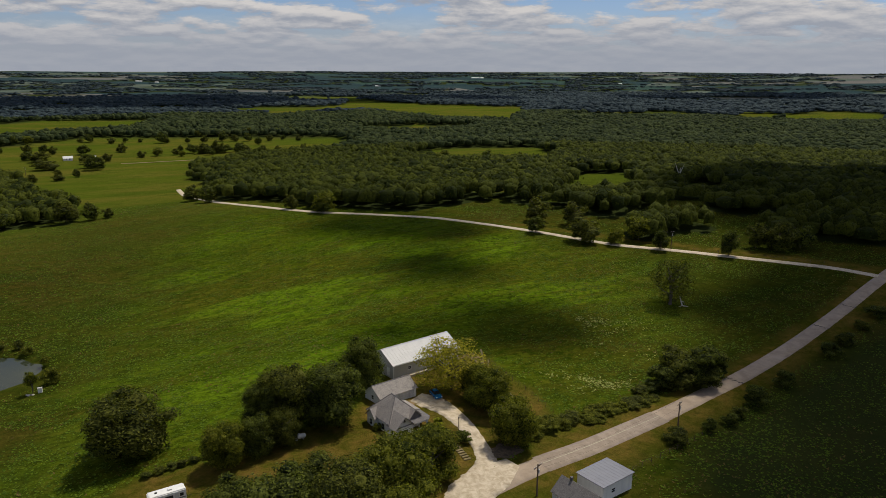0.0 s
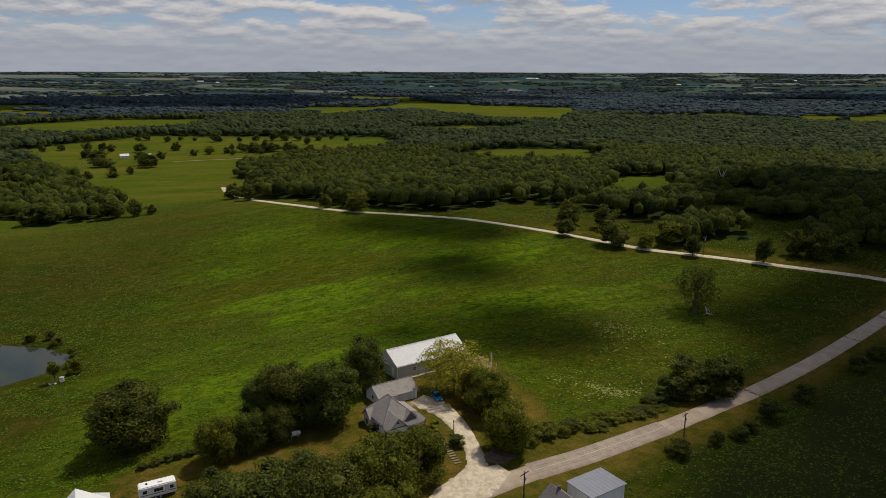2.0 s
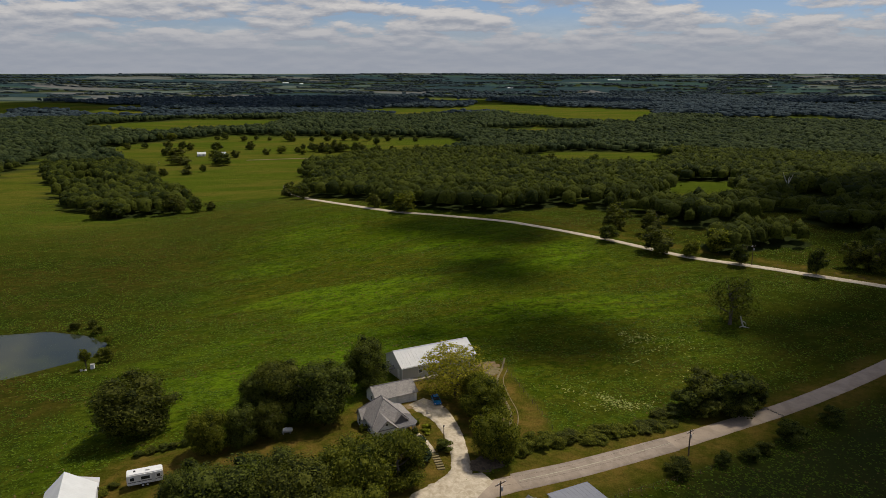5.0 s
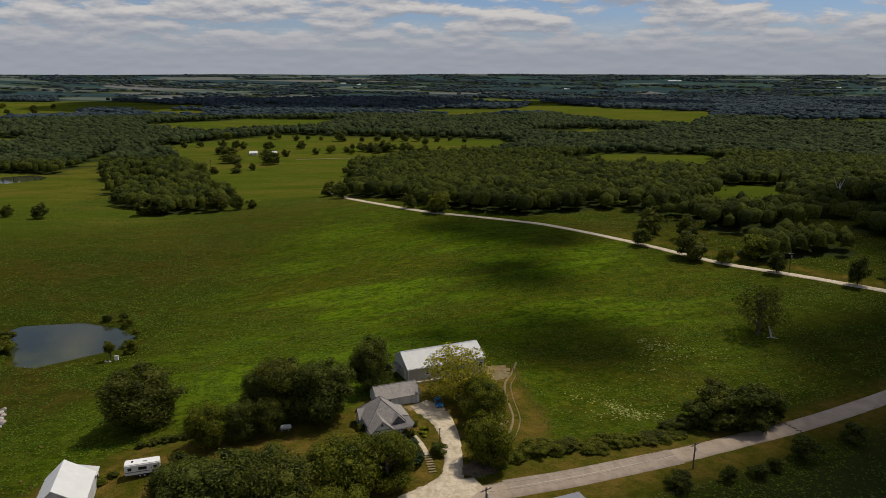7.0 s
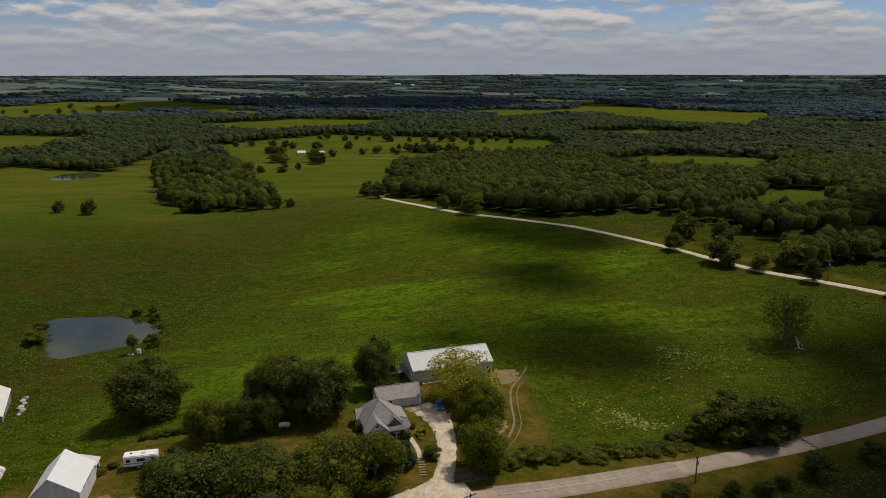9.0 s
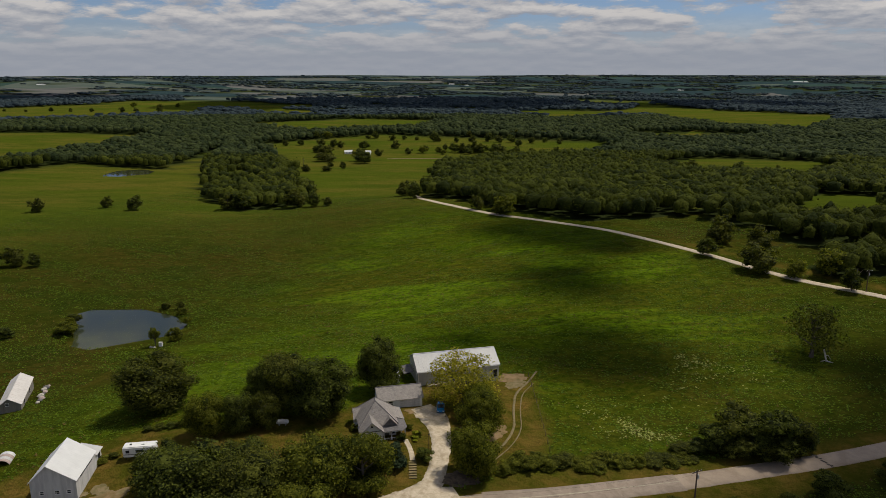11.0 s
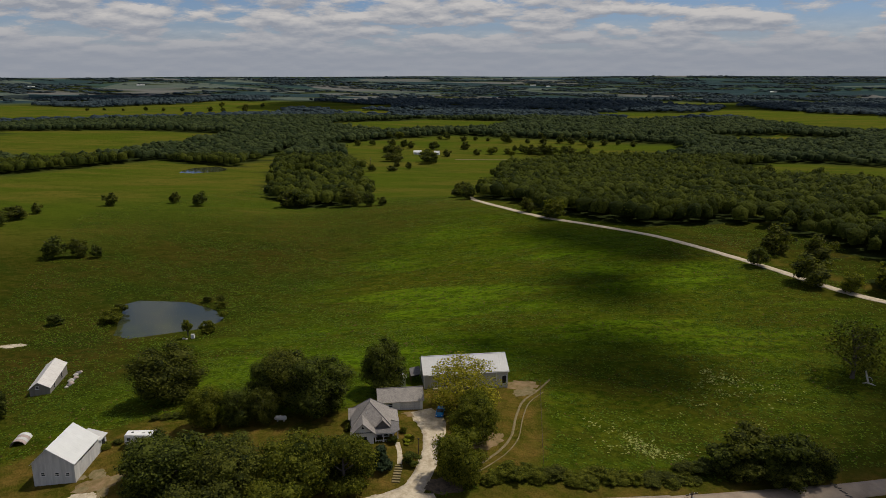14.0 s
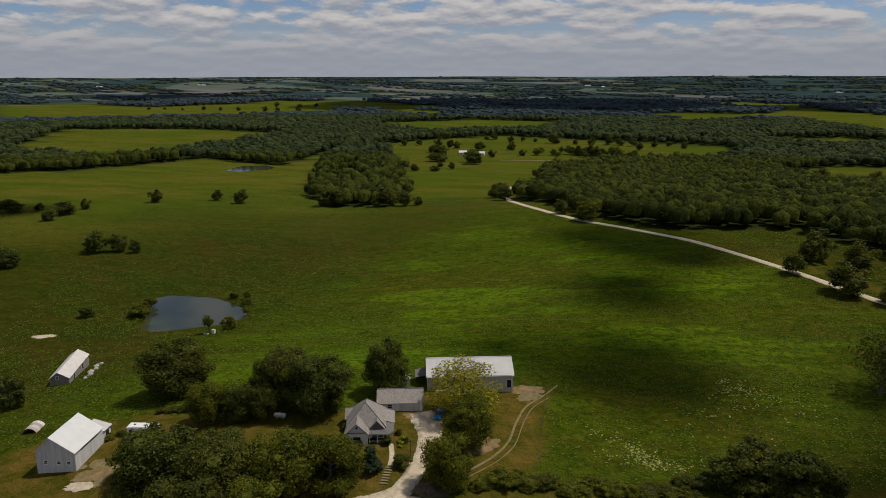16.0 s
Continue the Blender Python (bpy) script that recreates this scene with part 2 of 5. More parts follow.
MAT_GROUND = ground_mat()
MAT_ROAD = paving_mat("worn_asphalt", (0.27, 0.207, 0.148), (0.37, 0.288, 0.21), 0.25)
MAT_PATCH = paving_mat("dark_asphalt", (0.225, 0.175, 0.13), (0.31, 0.245, 0.185), 0.5)
MAT_GRAVEL = paving_mat("limestone_gravel", (0.54, 0.45, 0.33), (0.34, 0.27, 0.175), 0.9)
MAT_TRACK = paving_mat("dusty_track", (0.22, 0.165, 0.085), (0.12, 0.10, 0.035), 0.9)
MAT_LINE = paving_mat("worn_line_paint", (0.42, 0.38, 0.27), (0.30, 0.27, 0.2), 0.8)
MAT_CRACK = paving_mat("tar_crack", (0.05, 0.045, 0.04), (0.09, 0.08, 0.07), 2)
MAT_WATER = water_mat()
MAT_WHITE = painted("white_siding_paint", (0.74, 0.72, 0.68), 0.6)
MAT_BARNWALL = painted("weathered_white_boards", (0.62, 0.60, 0.57), 0.8, 0, 0.25)
MAT_STEEL = painted("pale_steel_siding", (0.45, 0.43, 0.39), 0.5, 0.1, 0.08)
MAT_ROOF_STEEL = metal_roof("pale_steel_roofing", (0.52, 0.50, 0.47))
MAT_ROOF_WHITE = metal_roof("white_steel_roofing", (0.64, 0.63, 0.60))
MAT_ROOF_RUST = metal_roof("patched_white_roofing", (0.62, 0.58, 0.53), 0.25)
MAT_ROOF_GREY = metal_roof("grey_steel_roofing", (0.20, 0.20, 0.22))
MAT_SHINGLE = shingles("grey_asphalt_shingles", (0.225, 0.20, 0.178))
MAT_SHINGLE2 = shingles("dark_asphalt_shingles", (0.115, 0.105, 0.10))
MAT_GLASS = glass_mat()
# near-black puts the unlit inside of openings into colour; also tyres, wires, handles
MAT_DARK = painted("near_black", (0.02, 0.018, 0.016), 0.9)
MAT_BARK = bark_mat()
MAT_POLE = painted("creosoted_pole_wood", (0.12, 0.085, 0.06), 0.9, 0, 0.3, 3)
MAT_BONE = painted("bleached_dead_wood", (0.48, 0.44, 0.37), 0.9, 0, 0.3, 3)
MAT_OAK = foliage("oak_leaves", (0.021, 0.028, 0.004), (0.131, 0.135, 0.018), 0.40)
MAT_MAPLE = foliage("maple_leaves", (0.015, 0.023, 0.004), (0.123, 0.139, 0.020), 0.42)
MAT_ASH = foliage("yellowing_ash_leaves", (0.12, 0.12, 0.012), (0.38, 0.33, 0.036), 0.5)
MAT_LOCUST = foliage("bright_tree_leaves", (0.034, 0.046, 0.004), (0.204, 0.204, 0.020), 0.48)
MAT_JUNIPER = foliage("juniper_needles", (0.014, 0.026, 0.010), (0.036, 0.052, 0.020), 0.15)
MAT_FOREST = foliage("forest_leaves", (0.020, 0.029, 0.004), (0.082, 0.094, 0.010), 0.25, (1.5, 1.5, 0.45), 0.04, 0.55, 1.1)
# distance haze put into the leaf colour: slight blue shift, then blue-grey
MAT_HAZED_MID = foliage("mid_hazed_leaves", (0.020, 0.032, 0.010), (0.066, 0.082, 0.025), 0.2, (1.3, 1.4, 0.6), 0.02, 0.55, 2.2)
MAT_HAZED_FAR = foliage("far_hazed_leaves", (0.026, 0.041, 0.048), (0.056, 0.075, 0.076), 0.12, (1.2, 1.3, 1.0), 0.01, 0.6, 4.5)
MAT_WEED = foliage("pale_flowering_weeds", (0.15, 0.185, 0.030), (0.36, 0.36, 0.12), 0.3, (1.2, 1.2, 0.6))

# ---------------------------------------------------------------- shape of the land
HILLS = [
    (0, 130, 45, 6.0),
    (-60, 115, 45, 5.1),
    (60, 150, 50, -0.1),
    (40, 215, 50, -0.0),
    (-30, 210, 60, 4.2),
    (-120, 200, 70, -2.0),
    (-70, 260, 60, -4.0),
    (-110, 130, 50, 0.8),
    (60, 300, 80, -0.4),
    (-60, 370, 80, 4.9),
    (-130, 410, 60, 5.4),
    (-200, 390, 80, -1.8),
    (-300, 320, 120, 3.8),
    (-240, 210, 80, -0.4),
    (90, 500, 150, 6.9),
    (-400, 770, 250, -10.8),
    (150, 150, 80, -2.3),
    (200, 350, 150, 11.7),
    (-20, 300, 60, 3.8),
]


def land(x, y):
    """Height of the land at x, y (numpy arrays)."""
    x, y = np.asarray(x, float), np.asarray(y, float)
    r = np.hypot(x - 40, y - 15)
    z = -10 - 4 * np.clip((r - 600) / 800, 0, 1) + 3 * np.sin(x / 310 + 1) * np.cos(y / 270) * np.clip((r - 500) / 500, 0, 1)
    for cx, cy, s, h in HILLS:
        z = z + h * np.exp(-((x - cx) ** 2 + (y - cy) ** 2) / (2 * s * s))
    a = np.clip((r - 2600) / 2000, 0, 1)
    rise = 67.4 * (a * a * (3 - 2 * a) * 0.5 + a * 0.5)
    return z + np.where(r > 4600, 67.4 - (r - 4600) * 0.02, rise)


def gz(x, y):
    return float(land(x, y))


def inside(poly, x, y):
    """Which of the points lie in the polygon."""
    hit = np.zeros(np.shape(x), bool)
    n = len(poly)
    for i in range(n):
        (x0, y0), (x1, y1) = poly[i], poly[(i + 1) % n]
        if y0 == y1:
            continue
        hit ^= ((y0 > y) != (y1 > y)) & (x < (x1 - x0) * (y - y0) / (y1 - y0) + x0)
    return hit


def lattice(x, y, seed):
    """Smooth value noise, 0 to 1, one unit per cell."""
    ix, iy = np.floor(x).astype(int), np.floor(y).astype(int)
    fx, fy = x - ix, y - iy
    fx, fy = fx * fx * (3 - 2 * fx), fy * fy * (3 - 2 * fy)

    def h(a, b):
        s = np.sin(a * 127.1 + b * 311.7 + seed * 74.7) * 43758.5453
        return s - np.floor(s)
    return (h(ix, iy) * (1 - fx) + h(ix + 1, iy) * fx) * (1 - fy) + (h(ix, iy + 1) * (1 - fx) + h(ix + 1, iy + 1) * fx) * fy


PASTURE = [(600, -500), (600, 200), (260, 270), (183, 292), (165, 303), (128, 307), (96, 302), (66, 322), (66, 362), (45, 382), (15, 394), (5, 374),
           (-24, 366), (-48, 373), (-89, 393), (-130, 425), (-203, 585), (-228, 670), (-205, 745), (-130, 800), (-110, 870), (-120, 960), (-163, 1005),
           (-294, 1007), (-470, 996), (-534, 880), (-564, 712), (-470, 537), (-582, 537), (-577, 420), (-610, 322), (-900, 100), (-900, -500)]
GROVE = [(-289, 402), (-240, 366), (-200, 380), (-225, 430), (-358, 590), (-520, 760), (-559, 717), (-418, 542)]
FIELDS = [
    [(-800, 410), (-1084, 636), (-928, 756), (-731, 802), (-690, 680), (-660, 555), (-620, 440), (-700, 436)],
    [(-2100, 960), (-2212, 1209), (-1720, 1217), (-1638, 1461), (-1733, 1680), (-1456, 1677), (-1060, 1240), (-1190, 935), (-1400, 680)],
    [(-690, 955), (-764, 1072), (-697, 1235), (-481, 1288), (-470, 1090), (-560, 965)],
    [(-40, 735), (-20, 818), (30, 836), (110, 825), (120, 760), (92, 610), (8, 640)],
]
FIELDS_FAR = [
    [(-266, 2105), (-33, 1778), (189, 1670), (120, 1240), (-24, 1290), (-245, 1680)],
    [(87, 505), (128, 512), (112, 395), (88, 380), (74, 420)],
    [(560, 1250), (812, 1596), (931, 1531), (720, 1180)],
    [(-150, 1120), (-40, 1180), (60, 1150), (40, 1060), (-90, 1040)],
]


def wooded(x, y):
    """How far the land is under trees: booleans."""
    r = np.hypot(x - 40, y - 15)
    x = x + 16 * (lattice(x / 22, y / 22, 31) - 0.5)
    y = y + 16 * (lattice(x / 22, y / 22, 32) - 0.5)
    w = ~inside(PASTURE, x, y)
    for f in FIELDS + FIELDS_FAR:
        w &= ~inside(f, x, y)
    open_far = lattice(x / 300 + 3, y / 150, 5) * 0.65 + lattice(x / 110, y / 60, 9) * 0.35
    w &= ~((r > 1350) & (open_far > np.interp(r, [1350, 2000, 2700, 3300, 4600], [0.66, 0.62, 0.60, 0.58, 0.56])))
    plain = lattice(x / 230 + 1, y / 62, 15) * 0.65 + lattice(x / 75, y / 42, 17) * 0.35
    w &= ~((r > 2500) & (plain > 0.52))
    glade = lattice(x / 26 + 2, y / 19, 21) * 0.7 + lattice(x / 9, y / 9, 22) * 0.3
    w &= ~((x > 25) & (y < 540) & (glade > np.interp(y, [300, 380, 540], [0.50, 0.62, 0.80])))
    return w | (inside(GROVE, x, y) & (lattice(x / 24, y / 24, 41) * 0.7 + lattice(x / 9, y / 9, 42) * 0.3 > 0.36))


# ---------------------------------------------------------------- mesh helpers
def mesh_np(name, verts, faces, mat, smooth=False):
    """A mesh from numpy arrays; all faces have the same number of corners."""
    faces = np.asarray(faces, np.int32)
    n, k = faces.shape
    me = bpy.data.meshes.new(name)
    me.vertices.add(len(verts))
    me.vertices.foreach_set("co", np.asarray(verts, np.float32).ravel())
    me.loops.add(n * k)
    me.loops.foreach_set("vertex_index", faces.ravel())
    me.polygons.add(n)
    me.polygons.foreach_set("loop_start", np.arange(0, n * k, k, dtype=np.int32))
    me.polygons.foreach_set("use_smooth", np.full(n, smooth))
    me.materials.append(mat)
    me.update(calc_edges=True)
    return me


def part(name, bm, mat, parent, label=""):
    """Links a bmesh, or a ready mesh, as one object under its thing."""
    if isinstance(bm, bpy.types.Mesh):
        me = bm
    else:
        me = bpy.data.meshes.new(name)
        bmesh.ops.recalc_face_normals(bm, faces=bm.faces)
        bm.to_mesh(me)
        bm.free()
        me.materials.append(mat)
    ob = new(name, me)
    ob.parent = parent
    return tagged(ob, label)


def thing(name, m, label, category, group="", kind=""):
    ob = new(name)
    ob.empty_display_size = 0.2
    ob.matrix_world = m
    return tagged(ob, label, category, group, kind)


def box(x0, x1, y0, y1, z0, z1, bm=None):
    bm = bm or bmesh.new()
    c = bmesh.ops.create_cube(bm, size=1)["verts"]
    for v in c:
        v.co = (x0 + (v.co.x + 0.5) * (x1 - x0), y0 + (v.co.y + 0.5) * (y1 - y0), z0 + (v.co.z + 0.5) * (z1 - z0))
    return bm


def slab(pts, thick, bm=None):
    """A flat polygon given thickness downwards along its normal."""
    bm = bm or bmesh.new()
    p = [Vector(q) for q in pts]
    n = (p[1] - p[0]).cross(p[2] - p[0]).normalized()
    if n.z < 0:
        n = -n
    top = [bm.verts.new(q) for q in p]
    low = [bm.verts.new(q - n * thick) for q in p]
    bm.faces.new(top)
    bm.faces.new(low[::-1])
    for i in range(len(p)):
        j = (i + 1) % len(p)
        bm.faces.new((top[i], low[i], low[j], top[j]))
    return bm


def prism(profile, y0, y1, bm=None):
    """A profile in x, z drawn along y."""
    bm = bm or bmesh.new()
    a = [bm.verts.new((x, y0, z)) for x, z in profile]
    b = [bm.verts.new((x, y1, z)) for x, z in profile]
    bm.faces.new(a[::-1])
    bm.faces.new(b)
    for i in range(len(a)):
        j = (i + 1) % len(a)
        bm.faces.new((a[i], a[j], b[j], b[i]))
    return bm


def tube(points, radii, sides=7, bm=None):
    """A tapered limb along points."""
    bm = bm or bmesh.new()
    rings = []
    for i, p in enumerate(points):
        p = Vector(p)
        q = Vector(points[min(i + 1, len(points) - 1)]) - Vector(points[max(i - 1, 0)])
        m = q.to_track_quat("Z", "Y").to_matrix()
        rings.append([bm.verts.new(p + m @ Vector((radii[i] * math.cos(2 * math.pi * k / sides), radii[i] * math.sin(2 * math.pi * k / sides), 0))) for k in range(sides)])
    for a, b in zip(rings, rings[1:]):
        for k in range(sides):
            bm.faces.new((a[k], a[(k + 1) % sides], b[(k + 1) % sides], b[k]))
    bm.faces.new(rings[0][::-1])
    bm.faces.new(rings[-1])
    return bm


def strip(name, line, widths, lift, mat, label, category, step=2.0, edge=0.15):
    """A ribbon of paving laid on the land along a line of points."""
    line = np.array(line, float)
    seg = np.hypot(*np.diff(line, axis=0).T)
    s = np.concatenate([[0], np.cumsum(seg)])
    u = np.arange(0, s[-1] + step * 0.5, step)
    x, y = np.interp(u, s, line[:, 0]), np.interp(u, s, line[:, 1])
    k = np.ones(7) / 7
    if len(x) > 14:
        xp, yp = np.pad(x, 3, mode="reflect", reflect_type="odd"), np.pad(y, 3, mode="reflect", reflect_type="odd")
        x, y = np.convolve(xp, k, "valid"), np.convolve(yp, k, "valid")
    w = np.interp(u, s, np.broadcast_to(widths, len(s))) if np.ndim(widths) else np.full(len(u), float(widths))
    tx, ty = np.gradient(x), np.gradient(y)
    tl = np.hypot(tx, ty)
    nx, ny = ty / tl, -tx / tl
    rng = np.random.default_rng(len(u))
    cols = np.array([-0.5, -0.48, -0.25, 0, 0.25, 0.48, 0.5])
    wob = np.stack([rng.uniform(-edge, edge, len(u)), np.zeros(len(u)), np.zeros(len(u)), np.zeros(len(u)), np.zeros(len(u)), np.zeros(len(u)), rng.uniform(-edge, edge, len(u))], 1)
    off = cols[None] * w[:, None] + wob
    X, Y = x[:, None] + nx[:, None] * off, y[:, None] + ny[:, None] * off
    Z = land(X, Y) + np.array([-0.15, lift, lift + 0.03, lift + 0.05, lift + 0.03, lift, -0.15])
    V = np.stack([X, Y, Z], -1).reshape(-1, 3)
    c = len(cols)
    i, j = np.meshgrid(np.arange(len(u) - 1), np.arange(c - 1), indexing="ij")
    a = (i * c + j).ravel()
    ob = new(name, mesh_np(name, V, np.stack([a, a + 1, a + c + 1, a + c], 1), mat, True))
    return tagged(ob, label, category, "", "structure")


# ---------------------------------------------------------------- the ground
def ground_axis(lo, hi, step, reach_lo, reach_hi):
    a = list(np.arange(lo, hi + 0.1, step))
    s, v = step, hi
    while v < reach_hi:
        s = min(s * 1.08, 90)
        v += s
        a.append(v)
    s, v, b = step, lo, []
    while v > reach_lo:
        s = min(s * 1.08, 90)
        v -= s
        b.append(v)
    return np.array(b[::-1] + a)


GX = ground_axis(-170, 170, 2.5, -5200, 5200)
GY = ground_axis(80, 420, 2.5, -5200, 5200)
LAWN = [(-80, 60), (-66, 108), (-58, 121), (-38, 128), (-22, 141), (-16, 158), (-13, 167), (10, 186), (25.5, 149.5), (20, 140), (8, 122), (0, 105), (-10, 60)]
VERGE = [(20, 137), (60, 168), (100, 204), (140, 240), (154, 256), (158, 262), (0, 350), (0, 352), (170, 268), (175, 250), (150, 228), (100, 186), (52, 142), (26, 120), (20, 100), (0, 100)]
POND_A = [(-139, 166), (-130, 165), (-116, 170), (-109, 179), (-112, 190), (-118, 199), (-130, 203), (-145, 204), (-162, 196), (-163, 190), (-152, 181), (-143, 172)]
POND_B = [(-477, 474), (-462, 480), (-452, 500), (-462, 520), (-480, 527), (-497, 511), (-490, 490)]
PXY, PYY = np.meshgrid(GX, GY, indexing="ij")
PZ = land(PXY, PYY)


def soft_inside(poly, x, y, blur):
    s = 0.0
    for k in range(8):
        s = s + inside(poly, x + blur * math.cos(k * 0.785), y + blur * math.sin(k * 0.785))
    return s / 8


for pond in (POND_A, POND_B):
    PZ = PZ - 1.6 * soft_inside(pond, PXY, PYY, 2.0)
GV = np.stack([PXY, PYY, PZ], -1).reshape(-1, 3)
_i, _j = np.meshgrid(np.arange(len(GX) - 1), np.arange(len(GY) - 1), indexing="ij")
_a = (_i * len(GY) + _j).ravel()
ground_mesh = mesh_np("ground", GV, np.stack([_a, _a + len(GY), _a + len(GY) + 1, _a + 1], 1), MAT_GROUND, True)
cover = np.zeros((len(GV), 4), np.float32)
_x, _y = GV[:, 0], GV[:, 1]
cover[:, 0] = np.clip(soft_inside(LAWN, _x, _y, 1.5) + 0.8 * soft_inside(VERGE, _x, _y, 2), 0, 1)
# field across the road, blended three quarters to the dark woodland-floor tone
DARK_FIELD = [(50, 128), (57.5, 143), (98, 178.5), (148, 221), (200, 262), (300, 200), (260, 20), (80, 20)]
cover[:, 1] = np.maximum(wooded(_x, _y), 0.75 * soft_inside(DARK_FIELD, _x, _y, 4))
# outside this the pasture is browner, and painted darker for the view's dim edges
_main = [(-72, 60), (-78, 150), (-98, 215), (-122, 320), (-122, 395), (-60, 362), (0, 345), (50, 308), (78, 275), (74, 215), (52, 172), (20, 130), (-50, 60)]
cover[:, 2] = 1 - 0.5 * soft_inside(_main, _x, _y, 14) - 0.5 * soft_inside(_main, _x, _y, 38)
cover[:, 3] = 1
_at = ground_mesh.color_attributes.new("cover", "FLOAT_COLOR", "POINT")
_at.data.foreach_set("color", cover.ravel())
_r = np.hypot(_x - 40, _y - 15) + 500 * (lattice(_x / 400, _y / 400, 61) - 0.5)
# haze-tinted field colours blend in past about 2.2 km
ground_mesh.attributes.new("hazed_crop_land", "FLOAT", "POINT").data.foreach_set("value", np.clip((_r - 2200) / 400, 0, 1).astype(np.float32))
ground_mesh.attributes.new("outer_grass_land", "FLOAT", "POINT").data.foreach_set("value", np.clip((np.hypot(_x - 40, _y - 15) - 380 + 60 * lattice(_x / 60, _y / 60, 63)) / 120, 0, 1).astype(np.float32))
tagged(new("ground", ground_mesh), "rolling green summer pasture with browned weedy patches, painted dimmer outwards, haze-tinted far off", "ground", "", "structure")


def pond(name, poly, level, label):
    c = np.mean(poly, axis=0)
    ring = [(c[0] + (x - c[0]) * 1.02, c[1] + (y - c[1]) * 1.02) for x, y in poly]
    bm = bmesh.new()
    bm.faces.new([bm.verts.new((x, y, level)) for x, y in ring])
    ob = part(name, bm, MAT_WATER, None)
    tagged(ob, label, "pond", "", "structure")


pond("water_near", POND_A, float(np.min(land(*np.array(POND_A).T))) - 0.35, "muddy green farm pond with a still surface")
pond("water_far", POND_B, float(np.mean(land(*np.array(POND_B).T))) - 0.3, "small pale pond in the open pasture")

# ---------------------------------------------------------------- roads and tracks
ROAD = [(-60, 74), (-25, 93), (5, 115), (18, 126), (30, 135), (41, 144.5), (52, 154), (66, 166.5), (80, 178), (102, 197.5), (130, 223.5), (150, 243), (170, 262), (190, 280), (215, 300)]
LANE = [(163, 257.5), (152, 266.7), (137.6, 273.1), (118.5, 281.5), (98.4, 290.3), (76.5, 297.7), (65.6, 303.5), (54.6, 311.3), (45.4, 317.8), (30.7, 326.7),
        (15.3, 336), (-3.7, 347.2), (-23.7, 354), (-41.4, 360), (-65.8, 367.5), (-85.7, 378), (-111.8, 395), (-131, 411), (-152, 440), (-175, 480), (-196, 526)]
strip("road", ROAD, 4.8, 0.10, MAT_ROAD, "pale worn two-lane asphalt country road", "road")
strip("lane", LANE, 3.6, 0.12, MAT_GRAVEL, "narrow pale gravel lane beside the wood", "road")
strip("driveway", [(7.5, 121), (9.2, 127), (7.6, 133), (5.2, 140), (2.0, 146), (-2.2, 151), (-6.2, 153.2)], [6.5, 4.3, 3.7, 4.0, 5.0, 7.0, 6], 0.08, MAT_GRAVEL, "white limestone gravel driveway to the garage", "driveway", 0.7, 0.5)
strip("drive_apron", [(1, 109), (5, 116), (9.5, 122), (14, 127)], [5, 8.5, 8.5, 3.5], 0.15, MAT_GRAVEL, "gravel spread at the mouth of the driveway", "driveway", 0.7, 0.7)
strip("farm_track", [(14.5, 138), (15.2, 141.7), (16.3, 147.2), (16, 154.6), (12.9, 162.8), (10.3, 172), (11, 179.5), (10.8, 188)], 0.55, 0.06, MAT_TRACK, "dusty wheel track across the mown lot", "track", 1.0, 0.2)
strip("farm_rut", [(16.2, 139), (16.8, 142), (17.9, 147.4), (17.5, 155), (14.4, 163.2), (11.8, 172.3), (12.4, 180)], 0.25, 0.06, MAT_TRACK, "second fainter wheel rut across the lot", "track", 1.0, 0.15)
strip("distant_track", [(-330, 735), (-250, 770), (-170, 800)], 4, 0.3, MAT_TRACK, "far dusty farm track", "track", 6)
strip("road_centre_line", [(20, 127.7), (30, 135.2), (41, 144.7), (51, 153.3)], 0.22, 0.165, MAT_LINE, "faded yellow centre line", "road marking", 2, 0.03)


# ---------------------------------------------------------------- trees
def ico(sub):
    bm = bmesh.new()
    bmesh.ops.create_icosphere(bm, subdivisions=sub, radius=1)
    bm.verts.ensure_lookup_table()
    v = np.array([q.co[:] for q in bm.verts])
    f = np.array([[q.index for q in g.verts] for g in bm.faces])
    bm.free()
    return v, f


ICO1, ICO2 = ico(1), ico(2)


def leaves(rng, centres, radii, n, size, squash=0.85, shell=(0.74, 1.2)):
    """Leaf sprays, two triangles each, spread over lobes; none deep inside another lobe."""
    w = radii ** 2
    k = rng.choice(len(radii), n * 2, p=w / w.sum())
    d = rng.normal(size=(n * 2, 3))
    d /= np.linalg.norm(d, axis=1)[:, None]
    p = centres[k] + d * (radii[k] * rng.uniform(*shell, n * 2))[:, None] * (1, 1, squash)
    deep = np.zeros(n * 2, bool)
    for c, r in zip(centres, radii):
        deep |= np.linalg.norm((p - c) / (1, 1, squash), axis=1) < 0.66 * r
    keep = np.where(~deep)[0][:n]
    p, d = p[keep], d[keep]
    m = d * 0.9 + rng.normal(size=p.shape) * 0.5 + (0, 0, 0.3)
    m /= np.linalg.norm(m, axis=1)[:, None]
    a = np.cross(m, rng.normal(size=p.shape))
    a /= np.linalg.norm(a, axis=1)[:, None]
    b = np.cross(m, a)
    s = (size * rng.uniform(0.55, 1.35, len(p)))[:, None]
    v = np.stack([p - a * s, p + b * s * 0.55 + m * s * 0.12, p + a * s, p - b * s * 0.55 + m * s * 0.12], 1).reshape(-1, 3)
    i = np.arange(len(p)) * 4
    f = np.concatenate([np.stack([i, i + 1, i + 2], 1), np.stack([i, i + 2, i + 3], 1)])
    return v, f


